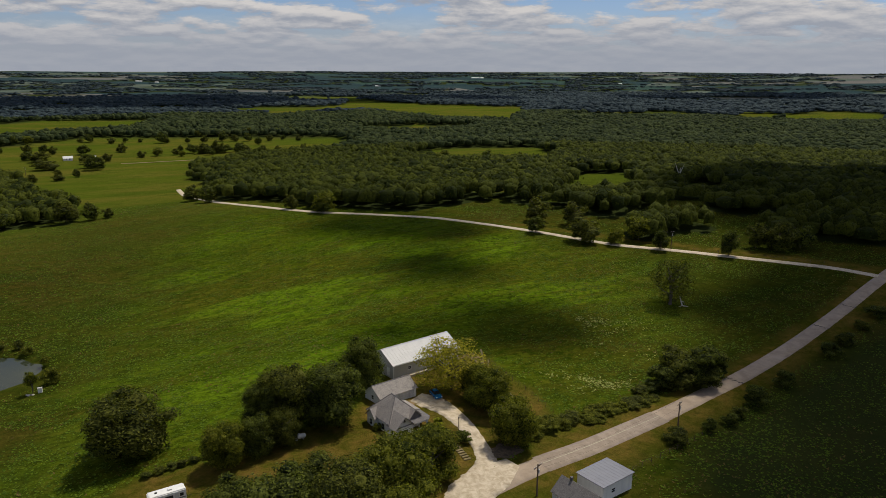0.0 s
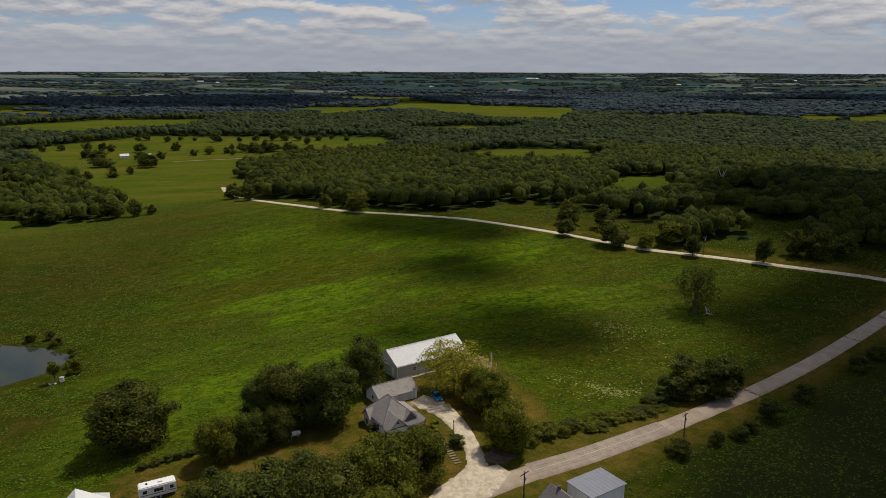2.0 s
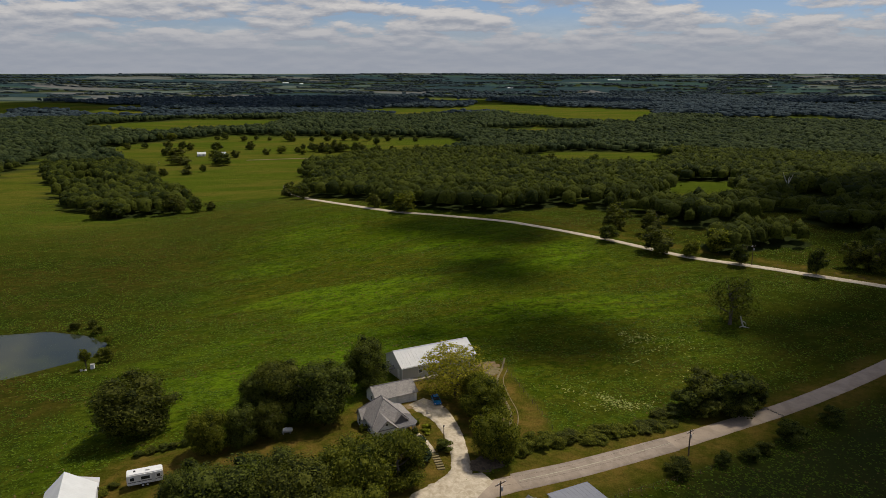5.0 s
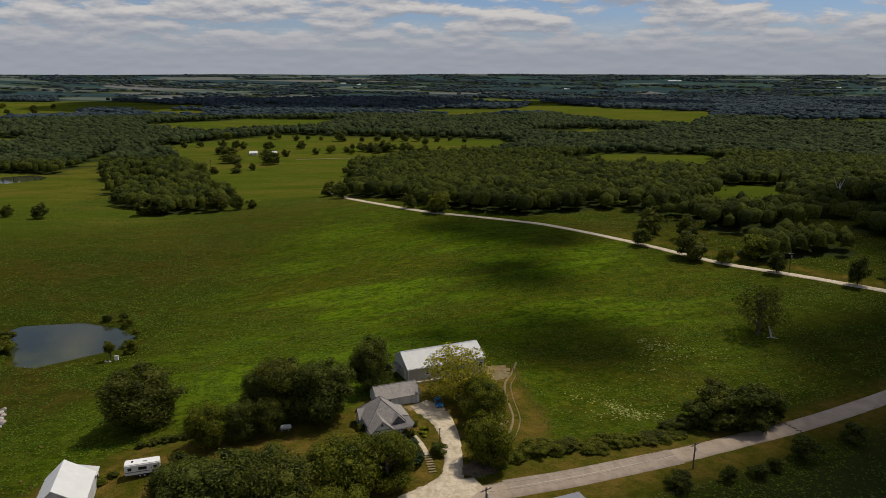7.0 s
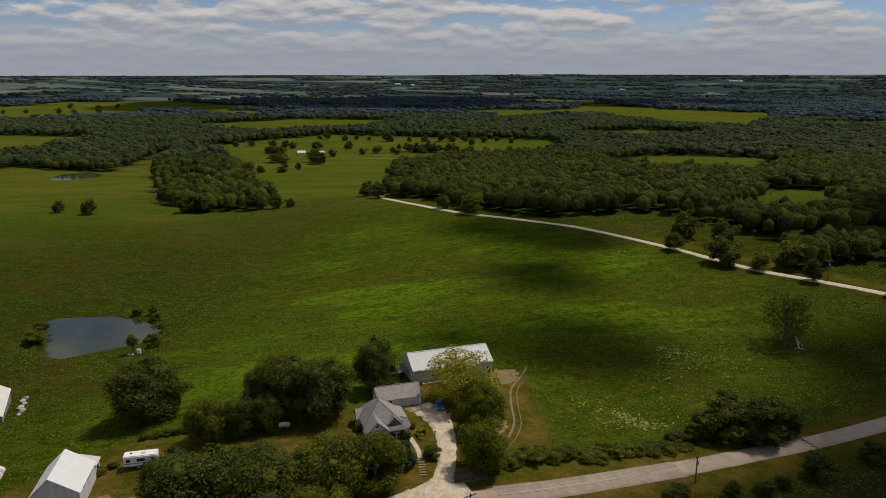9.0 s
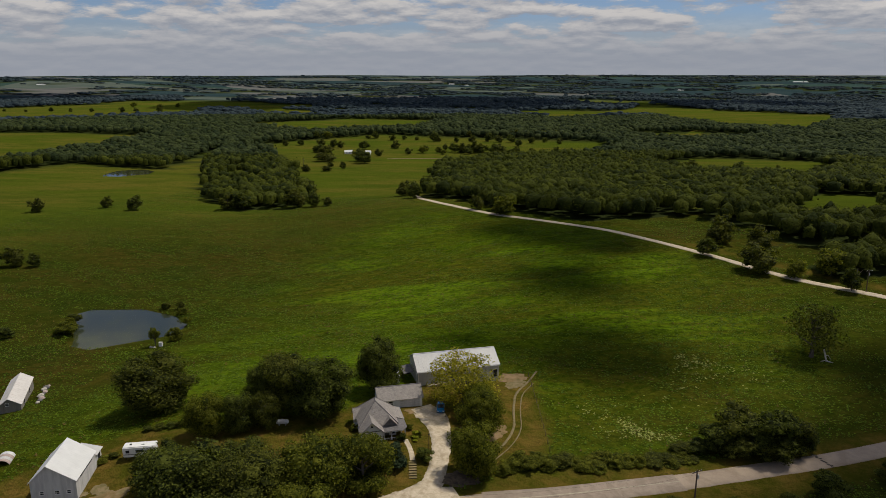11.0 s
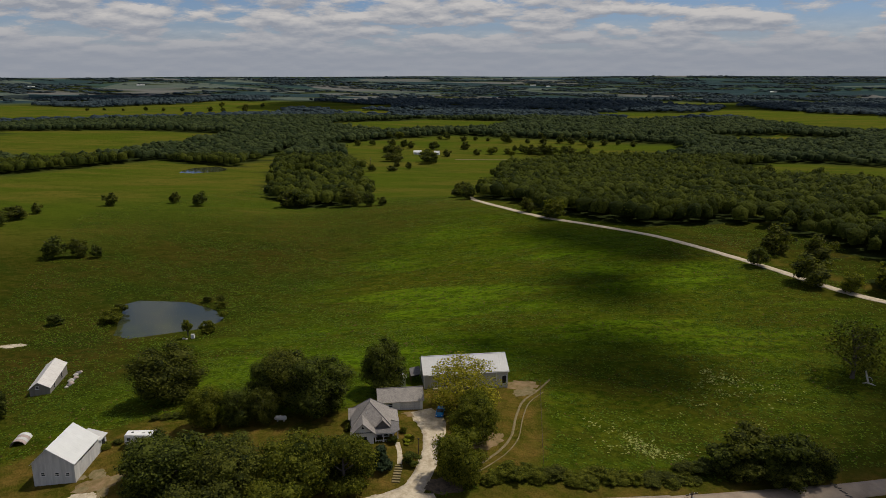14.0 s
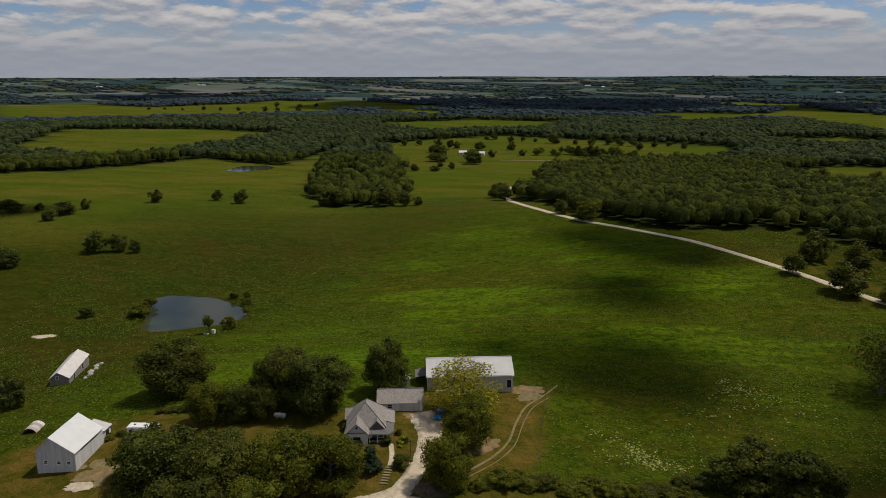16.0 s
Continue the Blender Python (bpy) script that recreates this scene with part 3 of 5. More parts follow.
def crown_mesh(name, seed, mat, w, h, lobes, n, size, low=0.28, core=0.56, flat=0.85, shape=None):
    """A crown h high and w wide above z = 0, of lobes covered with leaf sprays."""
    rng = np.random.default_rng(seed)
    c, r = [], []
    for i in range(lobes):
        a, q = rng.uniform(0, 2 * math.pi), rng.uniform(0.0, 1.0)
        z = rng.uniform(low, 0.86)
        width = 1.0 - abs(z - (0.42 + low * 0.3)) ** 1.5 * 1.35 if shape is None else shape(z)
        rad = w * 0.5 * rng.uniform(0.17, 0.38) * (0.72 + 0.28 * width)
        out = max(0.0, w * 0.5 * width - rad * 0.95) * math.sqrt(q * 0.75 + 0.25 * rng.uniform())
        c.append((out * math.cos(a), out * math.sin(a), h * z))
        r.append(min(rad, h * (1 - z) + 0.25 * rad + 0.02 * h, max(0.12 * h, h * z)))
    c, r = np.array(c), np.array(r)
    v, f = leaves(rng, c, r, n, size, flat)
    grow = np.array([0.5 * w / np.percentile(np.abs(v[:, 0]), 99), 0.5 * w / np.percentile(np.abs(v[:, 1]), 99), h / v[:, 2].max()])
    v, c = v * grow, c * grow
    V, F = [v], [f]
    base = len(v)
    for cc, rr in zip(c, r):
        q = ICO2[0] * (1 + rng.uniform(-0.16, 0.16, (len(ICO2[0]), 1))) * rr * core * (1, 1, flat) * grow + cc
        V.append(q)
        F.append(ICO2[1] + base)
        base += len(q)
    return mesh_np(name, np.concatenate(V), np.concatenate(F), mat)


def trunk_mesh(seed, h, r, top=0.62, limbs=6, spread=0.3, first=0.25):
    rng = random.Random(seed)
    pts = [(0, 0, -0.4), (0.02 * h * rng.uniform(-1, 1), 0.02 * h * rng.uniform(-1, 1), 0.25 * h), (0.04 * h * rng.uniform(-1, 1), 0.04 * h * rng.uniform(-1, 1), top * h)]
    bm = tube(pts, [r * 1.25, r * 0.85, r * 0.35])
    for i in range(limbs):
        z = h * rng.uniform(first, top * 0.95)
        a = 2 * math.pi * (i + rng.random() * 0.6) / limbs
        e = h * spread * rng.uniform(0.7, 1.2)
        p0 = Vector((0, 0, z))
        p1 = p0 + Vector((e * 0.5 * math.cos(a), e * 0.5 * math.sin(a), e * 0.45))
        p2 = p0 + Vector((e * math.cos(a + 0.2), e * math.sin(a + 0.2), e * 0.95))
        tube([p0, p1, p2], [r * 0.42, r * 0.26, r * 0.08], 5, bm)
    me = bpy.data.meshes.new("trunk")
    bm.to_mesh(me)
    bm.free()
    me.materials.append(MAT_BARK)
    return me


TRUNKS = [trunk_mesh(s, 1.0, 0.035) for s in range(3)] + [trunk_mesh(9, 1.0, 0.04, 0.58, 16, 0.40, 0.22)]


def tree(name, x, y, w, h, crown, label, category="tree", turn=0.0, trunk=0, group="", stem=0.0):
    """A tree with a trunk and a crown whose mesh is 1 wide and 1 high, raised by stem of its height."""
    t = thing(name, pose(x, y, gz(x, y) - 0.1, 0, 0, turn), label, category, group)
    a = part("trunk", TRUNKS[trunk], None, t)
    a.scale = (h, h, h * 0.95)
    c = part("crown", crown, None, t)
    c.scale = (w, w, h * (1 - stem))
    c.location = (0, 0, h * stem)
    return t


CR_OAK = [crown_mesh("crown", 11 + i, MAT_OAK, 1, 1, 48, 13000, 0.0155, 0.18) for i in range(2)]
CR_MAPLE = [crown_mesh("crown", 21 + i, MAT_MAPLE, 1, 1, 44, 13000, 0.0155, 0.15) for i in range(2)]
CR_LOCUST = [crown_mesh("crown", 31 + i, MAT_LOCUST, 1, 1, 46, 11000, 0.017, 0.14) for i in range(3)]
CR_ASH = crown_mesh("crown", 41, MAT_ASH, 1, 1, 40, 7000, 0.0160, 0.22, 0.12)
CR_FAR = [crown_mesh("crown", 51 + i, (MAT_OAK, MAT_MAPLE, MAT_LOCUST)[i], 1, 1, 22, 2000, 0.034, 0.14) for i in range(3)]
CR_BUSH = [crown_mesh("foliage", 61 + i, (MAT_OAK, MAT_MAPLE, MAT_LOCUST)[i], 1, 1, 16, 3600, 0.027, 0.12, 0.7) for i in range(3)]
CR_CONE = crown_mesh("foliage", 71, MAT_JUNIPER, 1, 1, 22, 1600, 0.04, 0.08, 0.8, 1.0, lambda z: 1.05 - z)


def bush(x, y, w, h, kind, label="rounded green bush in the grass", name="bush", group=""):
    t = thing(name, pose(x, y, gz(x, y) - 0.05, 0, 0, (x * 37 + y * 17) % 360), label, "bush", group)
    stem = part("stem", TRUNKS[kind % 3], None, t)
    stem.scale = (h * 0.6, h * 0.6, h * 0.6)
    f = part("foliage", CR_BUSH[kind], None, t)
    f.scale = (w, w, h)
    return t


# round the farmstead
tree("oak_tree", -63.6, 130.6, 16.5, 13.6, CR_OAK[0], "broad dark oak standing alone in the pasture", turn=20)
tree("maple_tree", -19, 157.5, 10.5, 13.5, CR_MAPLE[0], "dense dark green maple behind the garage", turn=50, trunk=1)
tree("walnut_tree", -24, 139.5, 14, 14.5, CR_MAPLE[1], "large dark walnut behind the lawn", turn=10, trunk=2, group="trees behind the lawn")
tree("walnut_tree", -33, 138.5, 12.5, 13.8, CR_OAK[1], "large dark walnut behind the lawn", turn=140, trunk=0, group="trees behind the lawn")
tree("walnut_tree", -38, 137.5, 8.5, 11.0, CR_MAPLE[0], "smaller dark walnut behind the lawn", turn=250, trunk=1, group="trees behind the lawn")
tree("ash_tree", 2.2, 158.4, 16.5, 13.0, CR_ASH, "yellowing open-crowned ash beside the driveway", turn=0, trunk=3, stem=0.08)
tree("locust_tree", 10.6, 147.5, 9.5, 11, CR_LOCUST[0], "bright green tree between drive and lot", turn=70, group="trees along the driveway")
tree("locust_tree", 14.6, 134.0, 9.5, 11, CR_LOCUST[1], "bright green tree at the road mouth", turn=200, group="trees along the driveway")
tree("locust_tree", 8.5, 153.5, 8, 9.5, CR_LOCUST[2], "bright green tree beside the driveway", turn=20, group="trees along the driveway")
for _x, _y, _w, _h, _k in ((-27, 102, 15, 13, 0), (-16, 106, 13, 12, 1), (-35, 104.5, 10.5, 10, 2), (-8.5, 115, 13.5, 11.8, 0), (-2.0, 120.5, 10.5, 10.5, 2), (-23, 112, 11, 9, 1), (-14, 98, 13, 11, 2), (-5, 106, 11, 9.5, 1)):
    _crown = CR_MAPLE[_k % 2] if _x < -22 else CR_OAK[_k % 2] if _x < -13 else CR_LOCUST[_k]
    tree("yard_tree", _x, _y, _w, _h, _crown, "leafy mid-green yard tree in front of the house", turn=_x * 40 % 360, trunk=_k, group="trees in front of the house")
tree("small_tree", -41.6, 123.6, 8.2, 9.8, CR_LOCUST[0], "small light green tree on the lawn edge", group="small lawn trees")
tree("small_tree", -36.4, 127.6, 7, 8.6, CR_MAPLE[0], "small dark green tree on the lawn edge", group="small lawn trees")
tree("small_tree", -31.8, 130.4, 6, 8.4, CR_OAK[0], "small dull tree on the lawn edge", group="small lawn trees")

# along the lane and in the pasture: x, y, width, height, kind
LANE_TREES = [(-81.3, 379, 8, 8.5, 0), (-62.2, 368, 13, 11, 2), (42.2, 317.5, 9, 8.5, 1), (46, 340, 13, 13, 0), (61.6, 303, 14, 11.5, 0), (74, 299.5, 8, 8, 2), (91.6, 291.5, 8, 9.5, 1),
              (116.5, 283, 8, 12, 1), (-152, 431, 13, 10, 0), (-138, 415, 12, 11, 1), (132, 293, 9, 12, 0), (139, 289, 12, 13, 0), (150, 292, 12, 11, 1), (62, 331, 12, 12, 0), (86, 307, 12, 11, 2)]
for _i, (_x, _y, _w, _h, _k) in enumerate(LANE_TREES):
    tree("lane_tree", _x, _y, _w, _h, CR_FAR[_k], "rounded tree beside the gravel lane", turn=_i * 77, trunk=_i % 3, group="trees along the lane")
FIELD_TREES = [(-193.4, 386.5, 10, 10.5, 1), (-206, 385, 14, 13, 0), (-186, 391, 7, 6, 0), (-345, 312, 10, 9.5, 0), (-319, 341, 7.5, 8, 0), (-297, 343, 11, 10, 1), (-248, 214, 13, 11, 1), (-240, 222, 9, 9.5, 0),
               (-231, 225, 6, 7, 1), (-352, 255, 14, 9, 0), (-389, 241, 18, 9, 1), (-380, 253, 6, 5, 0), (-342, 240, 10, 7, 1), (-359, 272, 7, 7, 0), (-255, 177, 14, 9, 1), (-97, 107, 9, 9, 1), (-235, 372, 14, 12, 1), (-245, 368, 12, 11, 0)]
for _i, (_x, _y, _w, _h, _k) in enumerate(FIELD_TREES):
    tree("pasture_tree", _x, _y, _w, _h, CR_FAR[_k], "lone dark tree in the open pasture", turn=_i * 53, trunk=_i % 3, group="trees in the pasture")

# by the road: a big clump and low scrub
for _x, _y, _w, _h, _k in ((62, 170.5, 10, 10, 0), (68.5, 172.5, 10, 10.5, 1), (73, 175.5, 8.5, 8, 0), (58.5, 168, 7.5, 6.5, 1), (65.5, 171, 9, 8.5, 1), (69, 169.5, 7, 6, 0), (61, 167, 6, 5, 0), (75.5, 177.5, 5, 4.5, 1), (54, 165.5, 4.5, 2.6, 1), (51, 163.5, 4, 2.0, 0)):
    bush(_x - 1.6, _y + 1.6, _w * 1.1, _h, _k, "tall dark thicket bush beside the road", "thicket_bush", "road thicket")
for _x, _y, _w, _h, _k in ((78, 162, 6.5, 5.5, 1), (89, 173, 5.5, 4.5, 1), (60.5, 148, 3.5, 3.2, 1), (51, 141.5, 5.5, 3.5, 0), (111.5, 192, 6, 4.5, 1), (120, 200.5, 6, 4, 0), (67, 152, 4, 3, 1), (71, 156, 4, 2.8, 0), (141, 221, 7, 4, 1), (131, 211, 5, 3, 0)):
    bush(_x, _y, _w, _h, _k, "dark scrub bush on the roadside bank", "scrub_bush", "roadside scrub")
_rng = random.Random(8)
for _i in range(44):
    _f = _i / 43
    _w = _rng.uniform(2.4, 5.4) * (1.1 - 0.35 * _f)
    bush(18.5 + 34 * _f + _rng.uniform(-1, 1), 138.6 + 24.5 * _f + _rng.uniform(-1.8, 1.5), _w, _w * _rng.uniform(0.30, 0.56) * (1.15 - 0.4 * _f), _rng.choice((2, 2, 0, 2)), "unkempt green hedge bush along the road", "hedge_bush", "hedge along the road")
# round the ponds
for _x, _y, _w, _h, _k in ((-147, 172.5, 7, 4.5, 2), (-151, 177, 6, 4, 2), (-155, 183, 5, 3.5, 0), (-106.5, 180.5, 5.5, 4.5, 2), (-137, 207.5, 3.5, 2.6, 0), (-127, 205, 4, 2.5, 2), (-117, 197, 3.2, 2.2, 2), (-162, 162.5, 5.5, 4, 1), (-132, 209, 3, 3, 0)):
    bush(_x, _y, _w, _h, _k, "willowy green bush on the pond bank", "pond_bush", "bushes round the pond")
tree("pond_sapling", -107.3, 173, 3.2, 6.5, CR_FAR[2], "slender young tree on the pond bank", stem=0.3)
# by the house
bush(4.6, 133.5, 3.6, 2.6, 1, "clipped round shrub beside the driveway", "round_shrub")
_t = thing("juniper", pose(0.6, 128.6, gz(0.6, 128.6) - 0.05), "dark upright juniper before the porch", "bush")
part("foliage", CR_CONE, None, _t).scale = (4.2, 4.2, 5.5)
for _x, _y, _w, _h, _k in ((-13.5, 137, 2.2, 1.6, 2), (-14.5, 141, 2.6, 1.9, 0), (-7, 133.6, 1.8, 1.3, 1), (-3, 137.8, 2.0, 1.7, 1), (-3.6, 142.6, 1.8, 1.4, 2), (-0.6, 141, 1.6, 1.3, 2)):
    bush(_x, _y, _w, _h, _k, "small foundation shrub against the house", "house_shrub", "shrubs round the house")
MAT_SPIREA = foliage("yellow_spirea_leaves", (0.16, 0.19, 0.010), (0.42, 0.42, 0.03), 0.4, (1.2, 1.2, 0.4))
CR_SPIREA = crown_mesh("foliage", 67, MAT_SPIREA, 1, 1, 14, 1600, 0.04, 0.12, 0.7)
for _x, _y, _w, _h in ((-0.9, 140.2, 1.9, 1.5), (-0.2, 139.0, 1.5, 1.1)):
    _t = thing("spirea_bush", pose(_x, _y, gz(_x, _y) - 0.05), "bright yellow-green spirea beside the porch", "bush", "porch shrubs")
    part("stem", TRUNKS[0], None, _t).scale = (_h * 0.6, _h * 0.6, _h * 0.6)
    part("foliage", CR_SPIREA, None, _t).scale = (_w, _w, _h)
for _x, _y, _w, _h, _k in ((-55.6, 108.6, 3.4, 1.2, 2), (-57.4, 107.6, 2.6, 1.0, 2), (-54.2, 110.8, 2.2, 1.0, 0), (-58.8, 106.2, 2.0, 0.9, 2)):
    bush(_x, _y, _w, _h, _k, "tall green weeds beside the camper", "weed_clump", "weeds by the camper")
for _i in range(7):
    bush(-56 + _i * 1.9, 121.5 + _i * 1.15, 2.2, 1.3, 1 - _i % 2, "low dark garden row bush", "row_bush", "garden row")


# ---------------------------------------------------------------- woods
def woods(name, seed, r0, r1, step, width, n, size, core, mat, label, tall=(8.0, 4.0, 1.7)):
    """A belt of woods: lumpy crowns with leaf sprays, coarser with distance."""
    rng = np.random.default_rng(seed)
    g = np.arange(-r1, r1, step)
    x, y = np.meshgrid(g, g)
    x = x.ravel() + rng.uniform(-0.46, 0.46, x.size) * step + 40
    y = y.ravel() + rng.uniform(-0.46, 0.46, y.size) * step + 15
    r = np.hypot(x - 40, y - 15)
    a = np.degrees(np.arctan2(x - 40, y - 15))
    k = (r >= r0) & (r < r1) & (a > -76) & (a < 42)
    x, y = x[k], y[k]
    k = wooded(x, y)
    x, y = x[k], y[k]
    high = tall[0] + tall[1] * lattice(x / 45, y / 45, 2) + rng.uniform(-tall[2], tall[2], len(x))
    w = width * rng.uniform(0.65, 1.35, len(x)) * np.where(rng.uniform(0, 1, len(x)) < 0.12, 1.3, 1)
    z = land(x, y)
    m = len(x)

    def lumps(d, ph):
        """How far the crown swells along the directions d."""
        return (1 + 0.13 * np.sin(4.2 * d[..., 0] + 2.1 * d[..., 2] + ph[:, :1]) + 0.13 * np.sin(4.6 * d[..., 1] - 2.4 * d[..., 0] + ph[:, 1:2])
                + 0.10 * np.sin(6.3 * d[..., 2] + 3 * d[..., 1] + ph[:, 2:3]))

    ph = rng.uniform(0, 6.283, (m, 3))
    cv, cf = core
    cf = cf[cv[cf].min(axis=1)[:, 2] > -0.95]
    c = len(cv)
    swell = lumps(np.broadcast_to(cv, (m, c, 3)), ph) + rng.uniform(-0.09, 0.09, (m, c))
    wide = 0.42 if n else 0.5
    X = x[:, None] + cv[:, 0] * swell * w[:, None] * wide
    Y = y[:, None] + cv[:, 1] * swell * w[:, None] * wide
    Z = z[:, None] + high[:, None] * (0.6 + np.where(cv[:, 2] > 0, 0.36, 0.56) * cv[:, 2] * swell)
    V = [np.stack([X, Y, Z], -1).reshape(-1, 3)]
    F = [(cf[None] + (np.arange(m) * c)[:, None, None]).reshape(-1, 3)]
    if n:
        d = rng.normal(size=(m, n, 3))
        d[..., 2] = np.abs(d[..., 2]) * 1.2 - 0.5
        d /= np.linalg.norm(d, axis=2)[..., None]
        out = (lumps(d, ph) * rng.uniform(0.9, 1.12, (m, n)))[..., None] * d
        p = np.stack([x[:, None] + out[..., 0] * w[:, None] * 0.46, y[:, None] + out[..., 1] * w[:, None] * 0.46, z[:, None] + high[:, None] * (0.6 + 0.38 * out[..., 2])], -1).reshape(-1, 3)
        q = d.reshape(-1, 3) + rng.normal(size=p.shape) * 0.35 + (0, 0, 0.15)
        q /= np.linalg.norm(q, axis=1)[:, None]
        e = np.cross(q, rng.normal(size=p.shape))
        e /= np.linalg.norm(e, axis=1)[:, None]
        b = np.cross(q, e)
        s = (size * rng.uniform(0.5, 1.3, len(p)))[:, None]
        V.append(np.stack([p - e * s, p + b * s * 0.8, p + e * s, p - b * s * 0.8], 1).reshape(-1, 3))
        i = np.arange(len(p)) * 4 + m * c
        F.append(np.concatenate([np.stack([i, i + 1, i + 2], 1), np.stack([i, i + 2, i + 3], 1)]))
    ob = new(name, mesh_np(name, np.concatenate(V), np.concatenate(F), mat, True))
    tagged(ob, label, "woods", "", "stuff")


woods("oak_woods", 77, 250, 430, 5.8, 8.6, 110, 0.38, ICO1, MAT_FOREST, "dense dark green oak woods behind the lane")
woods("hill_woods", 78, 430, 800, 6.0, 9.0, 26, 0.60, ICO1, MAT_FOREST, "unbroken green deciduous woods over low hills")
# the three outer belts have haze painted into their leaf colour
woods("valley_woods", 79, 800, 1450, 8.2, 11.5, 4, 1.0, ICO1, MAT_HAZED_MID, "tree belts between open fields, leaves tinted slightly for haze")
woods("distant_woods", 80, 1450, 2700, 14, 17, 0, 0, ICO1, MAT_HAZED_FAR, "woodland belts far across the valley, haze tinted into the leaves", (7, 4, 3))
woods("horizon_woods", 81, 2700, 4420, 27, 27, 0, 0, ICO1, MAT_HAZED_FAR, "thin tree lines towards the horizon, haze tinted into the leaves", (4, 3, 1.5))

# ---------------------------------------------------------------- buildings
FRAME = 38.0        # degrees by which the farmyard's buildings are turned
def window(parent, x, y, z, w, h, face="front", glass=None):
    """A window with its frame, pane and sill on a wall that looks to -y (front), +x (right) or -x (left)."""
    turn = {"front": 0, "right": 90, "left": -90}[face]
    f = box(-w / 2 - 0.09, w / 2 + 0.09, -0.05, 0.02, -0.09, 0)
    box(-w / 2 - 0.09, w / 2 + 0.09, -0.05, 0.02, h, h + 0.09, f)
    box(-w / 2 - 0.09, -w / 2, -0.05, 0.02, 0, h, f)
    box(w / 2, w / 2 + 0.09, -0.05, 0.02, 0, h, f)
    box(-w / 2, w / 2, -0.045, 0.02, h / 2 - 0.03, h / 2 + 0.03, f)
    fr = part("window", f, MAT_WHITE, parent)
    fr.matrix_local = pose(x, y, z, 0, 0, turn)
    part("pane", box(-w / 2, w / 2, -0.02, 0.015, 0, h), glass or MAT_GLASS, fr)
    part("sill", box(-w / 2 - 0.12, w / 2 + 0.12, -0.12, 0.0, -0.14, -0.09), MAT_WHITE, fr)
    return fr


def ribs(p0, p1, q0, q1, step, mat_bm=None):
    """Raised seams of sheet roofing between the eave p0-p1 and the ridge q0-q1."""
    bm = mat_bm or bmesh.new()
    p0, p1, q0, q1 = map(Vector, (p0, p1, q0, q1))
    n = max(2, int((p1 - p0).length / step))
    up = (p1 - p0).cross(q0 - p0).normalized()
    up = up if up.z > 0 else -up
    d = (p1 - p0).normalized() * 0.03
    for i in range(n + 1):
        a, b = p0.lerp(p1, i / n), q0.lerp(q1, i / n)
        vs = [bm.verts.new(v) for v in (a - d, a + d, a + up * 0.025, b - d, b + d, b + up * 0.025)]
        for f in ((0, 2, 5, 3), (2, 1, 4, 5), (0, 1, 2), (3, 5, 4)):
            bm.faces.new([vs[k] for k in f])
    return bm


def gable(name, m, w, d, eave, ridge, along, mats, label, category="building", at=0.5, over=0.35, seams=0.0, thick=0.1, base=-2.2):
    """A gabled building, w wide (x) and d deep (y), its ridge along x or y."""
    wall, roof = mats
    t = thing(name, m, label, category)
    if along == "y":
        c = w * at
        part("wall", prism([(0, base), (w, base), (w, eave), (c, ridge), (0, eave)], 0, d), wall, t)
        sl, sr = (ridge - eave) / c, (ridge - eave) / (w - c)
        a = [(-over, -over, eave - sl * over), (-over, d + over, eave - sl * over), (c, d + over, ridge), (c, -over, ridge)]
        b = [(w + over, -over, eave - sr * over), (w + over, d + over, eave - sr * over), (c, d + over, ridge), (c, -over, ridge)]
    else:
        c = d * at
        bm = prism([(0, base), (d, base), (d, eave), (c, ridge), (0, eave)], 0, w)
        bmesh.ops.transform(bm, matrix=Matrix(((0, 1, 0, 0), (1, 0, 0, 0), (0, 0, 1, 0), (0, 0, 0, 1))), verts=bm.verts)
        part("wall", bm, wall, t)
        sl, sr = (ridge - eave) / c, (ridge - eave) / (d - c)
        a = [(-over, -over, eave - sl * over), (w + over, -over, eave - sl * over), (w + over, c, ridge), (-over, c, ridge)]
        b = [(-over, d + over, eave - sr * over), (w + over, d + over, eave - sr * over), (w + over, c, ridge), (-over, c, ridge)]
    lift = Vector((0, 0, thick))
    for pts in (a, b):
        pts = [Vector(p) + lift for p in pts]
        r = part("roof", slab(pts, thick - 0.004), roof, t)
        if seams:
            part("seams", ribs(pts[0], pts[1], pts[3], pts[2], seams), roof, r)
    return t


def door(parent, x, y, z, w, h, face, mat, handle=True):
    turn = {"front": 0, "right": 90, "left": -90}[face]
    f = box(-w / 2 - 0.1, w / 2 + 0.1, -0.04, 0.02, h, h + 0.1)
    box(-w / 2 - 0.1, -w / 2, -0.04, 0.02, 0, h, f)
    box(w / 2, w / 2 + 0.1, -0.04, 0.02, 0, h, f)
    o = part("door", f, MAT_WHITE, parent)
    o.matrix_local = pose(x, y, z, 0, 0, turn)
    part("leaf", box(-w / 2, w / 2, -0.03, 0.015, 0.02, h), mat, o)
    if handle:
        part("handle", box(w / 2 - 0.16, w / 2 - 0.06, -0.08, -0.03, 0.95, 1.05), MAT_DARK, o)
    return o


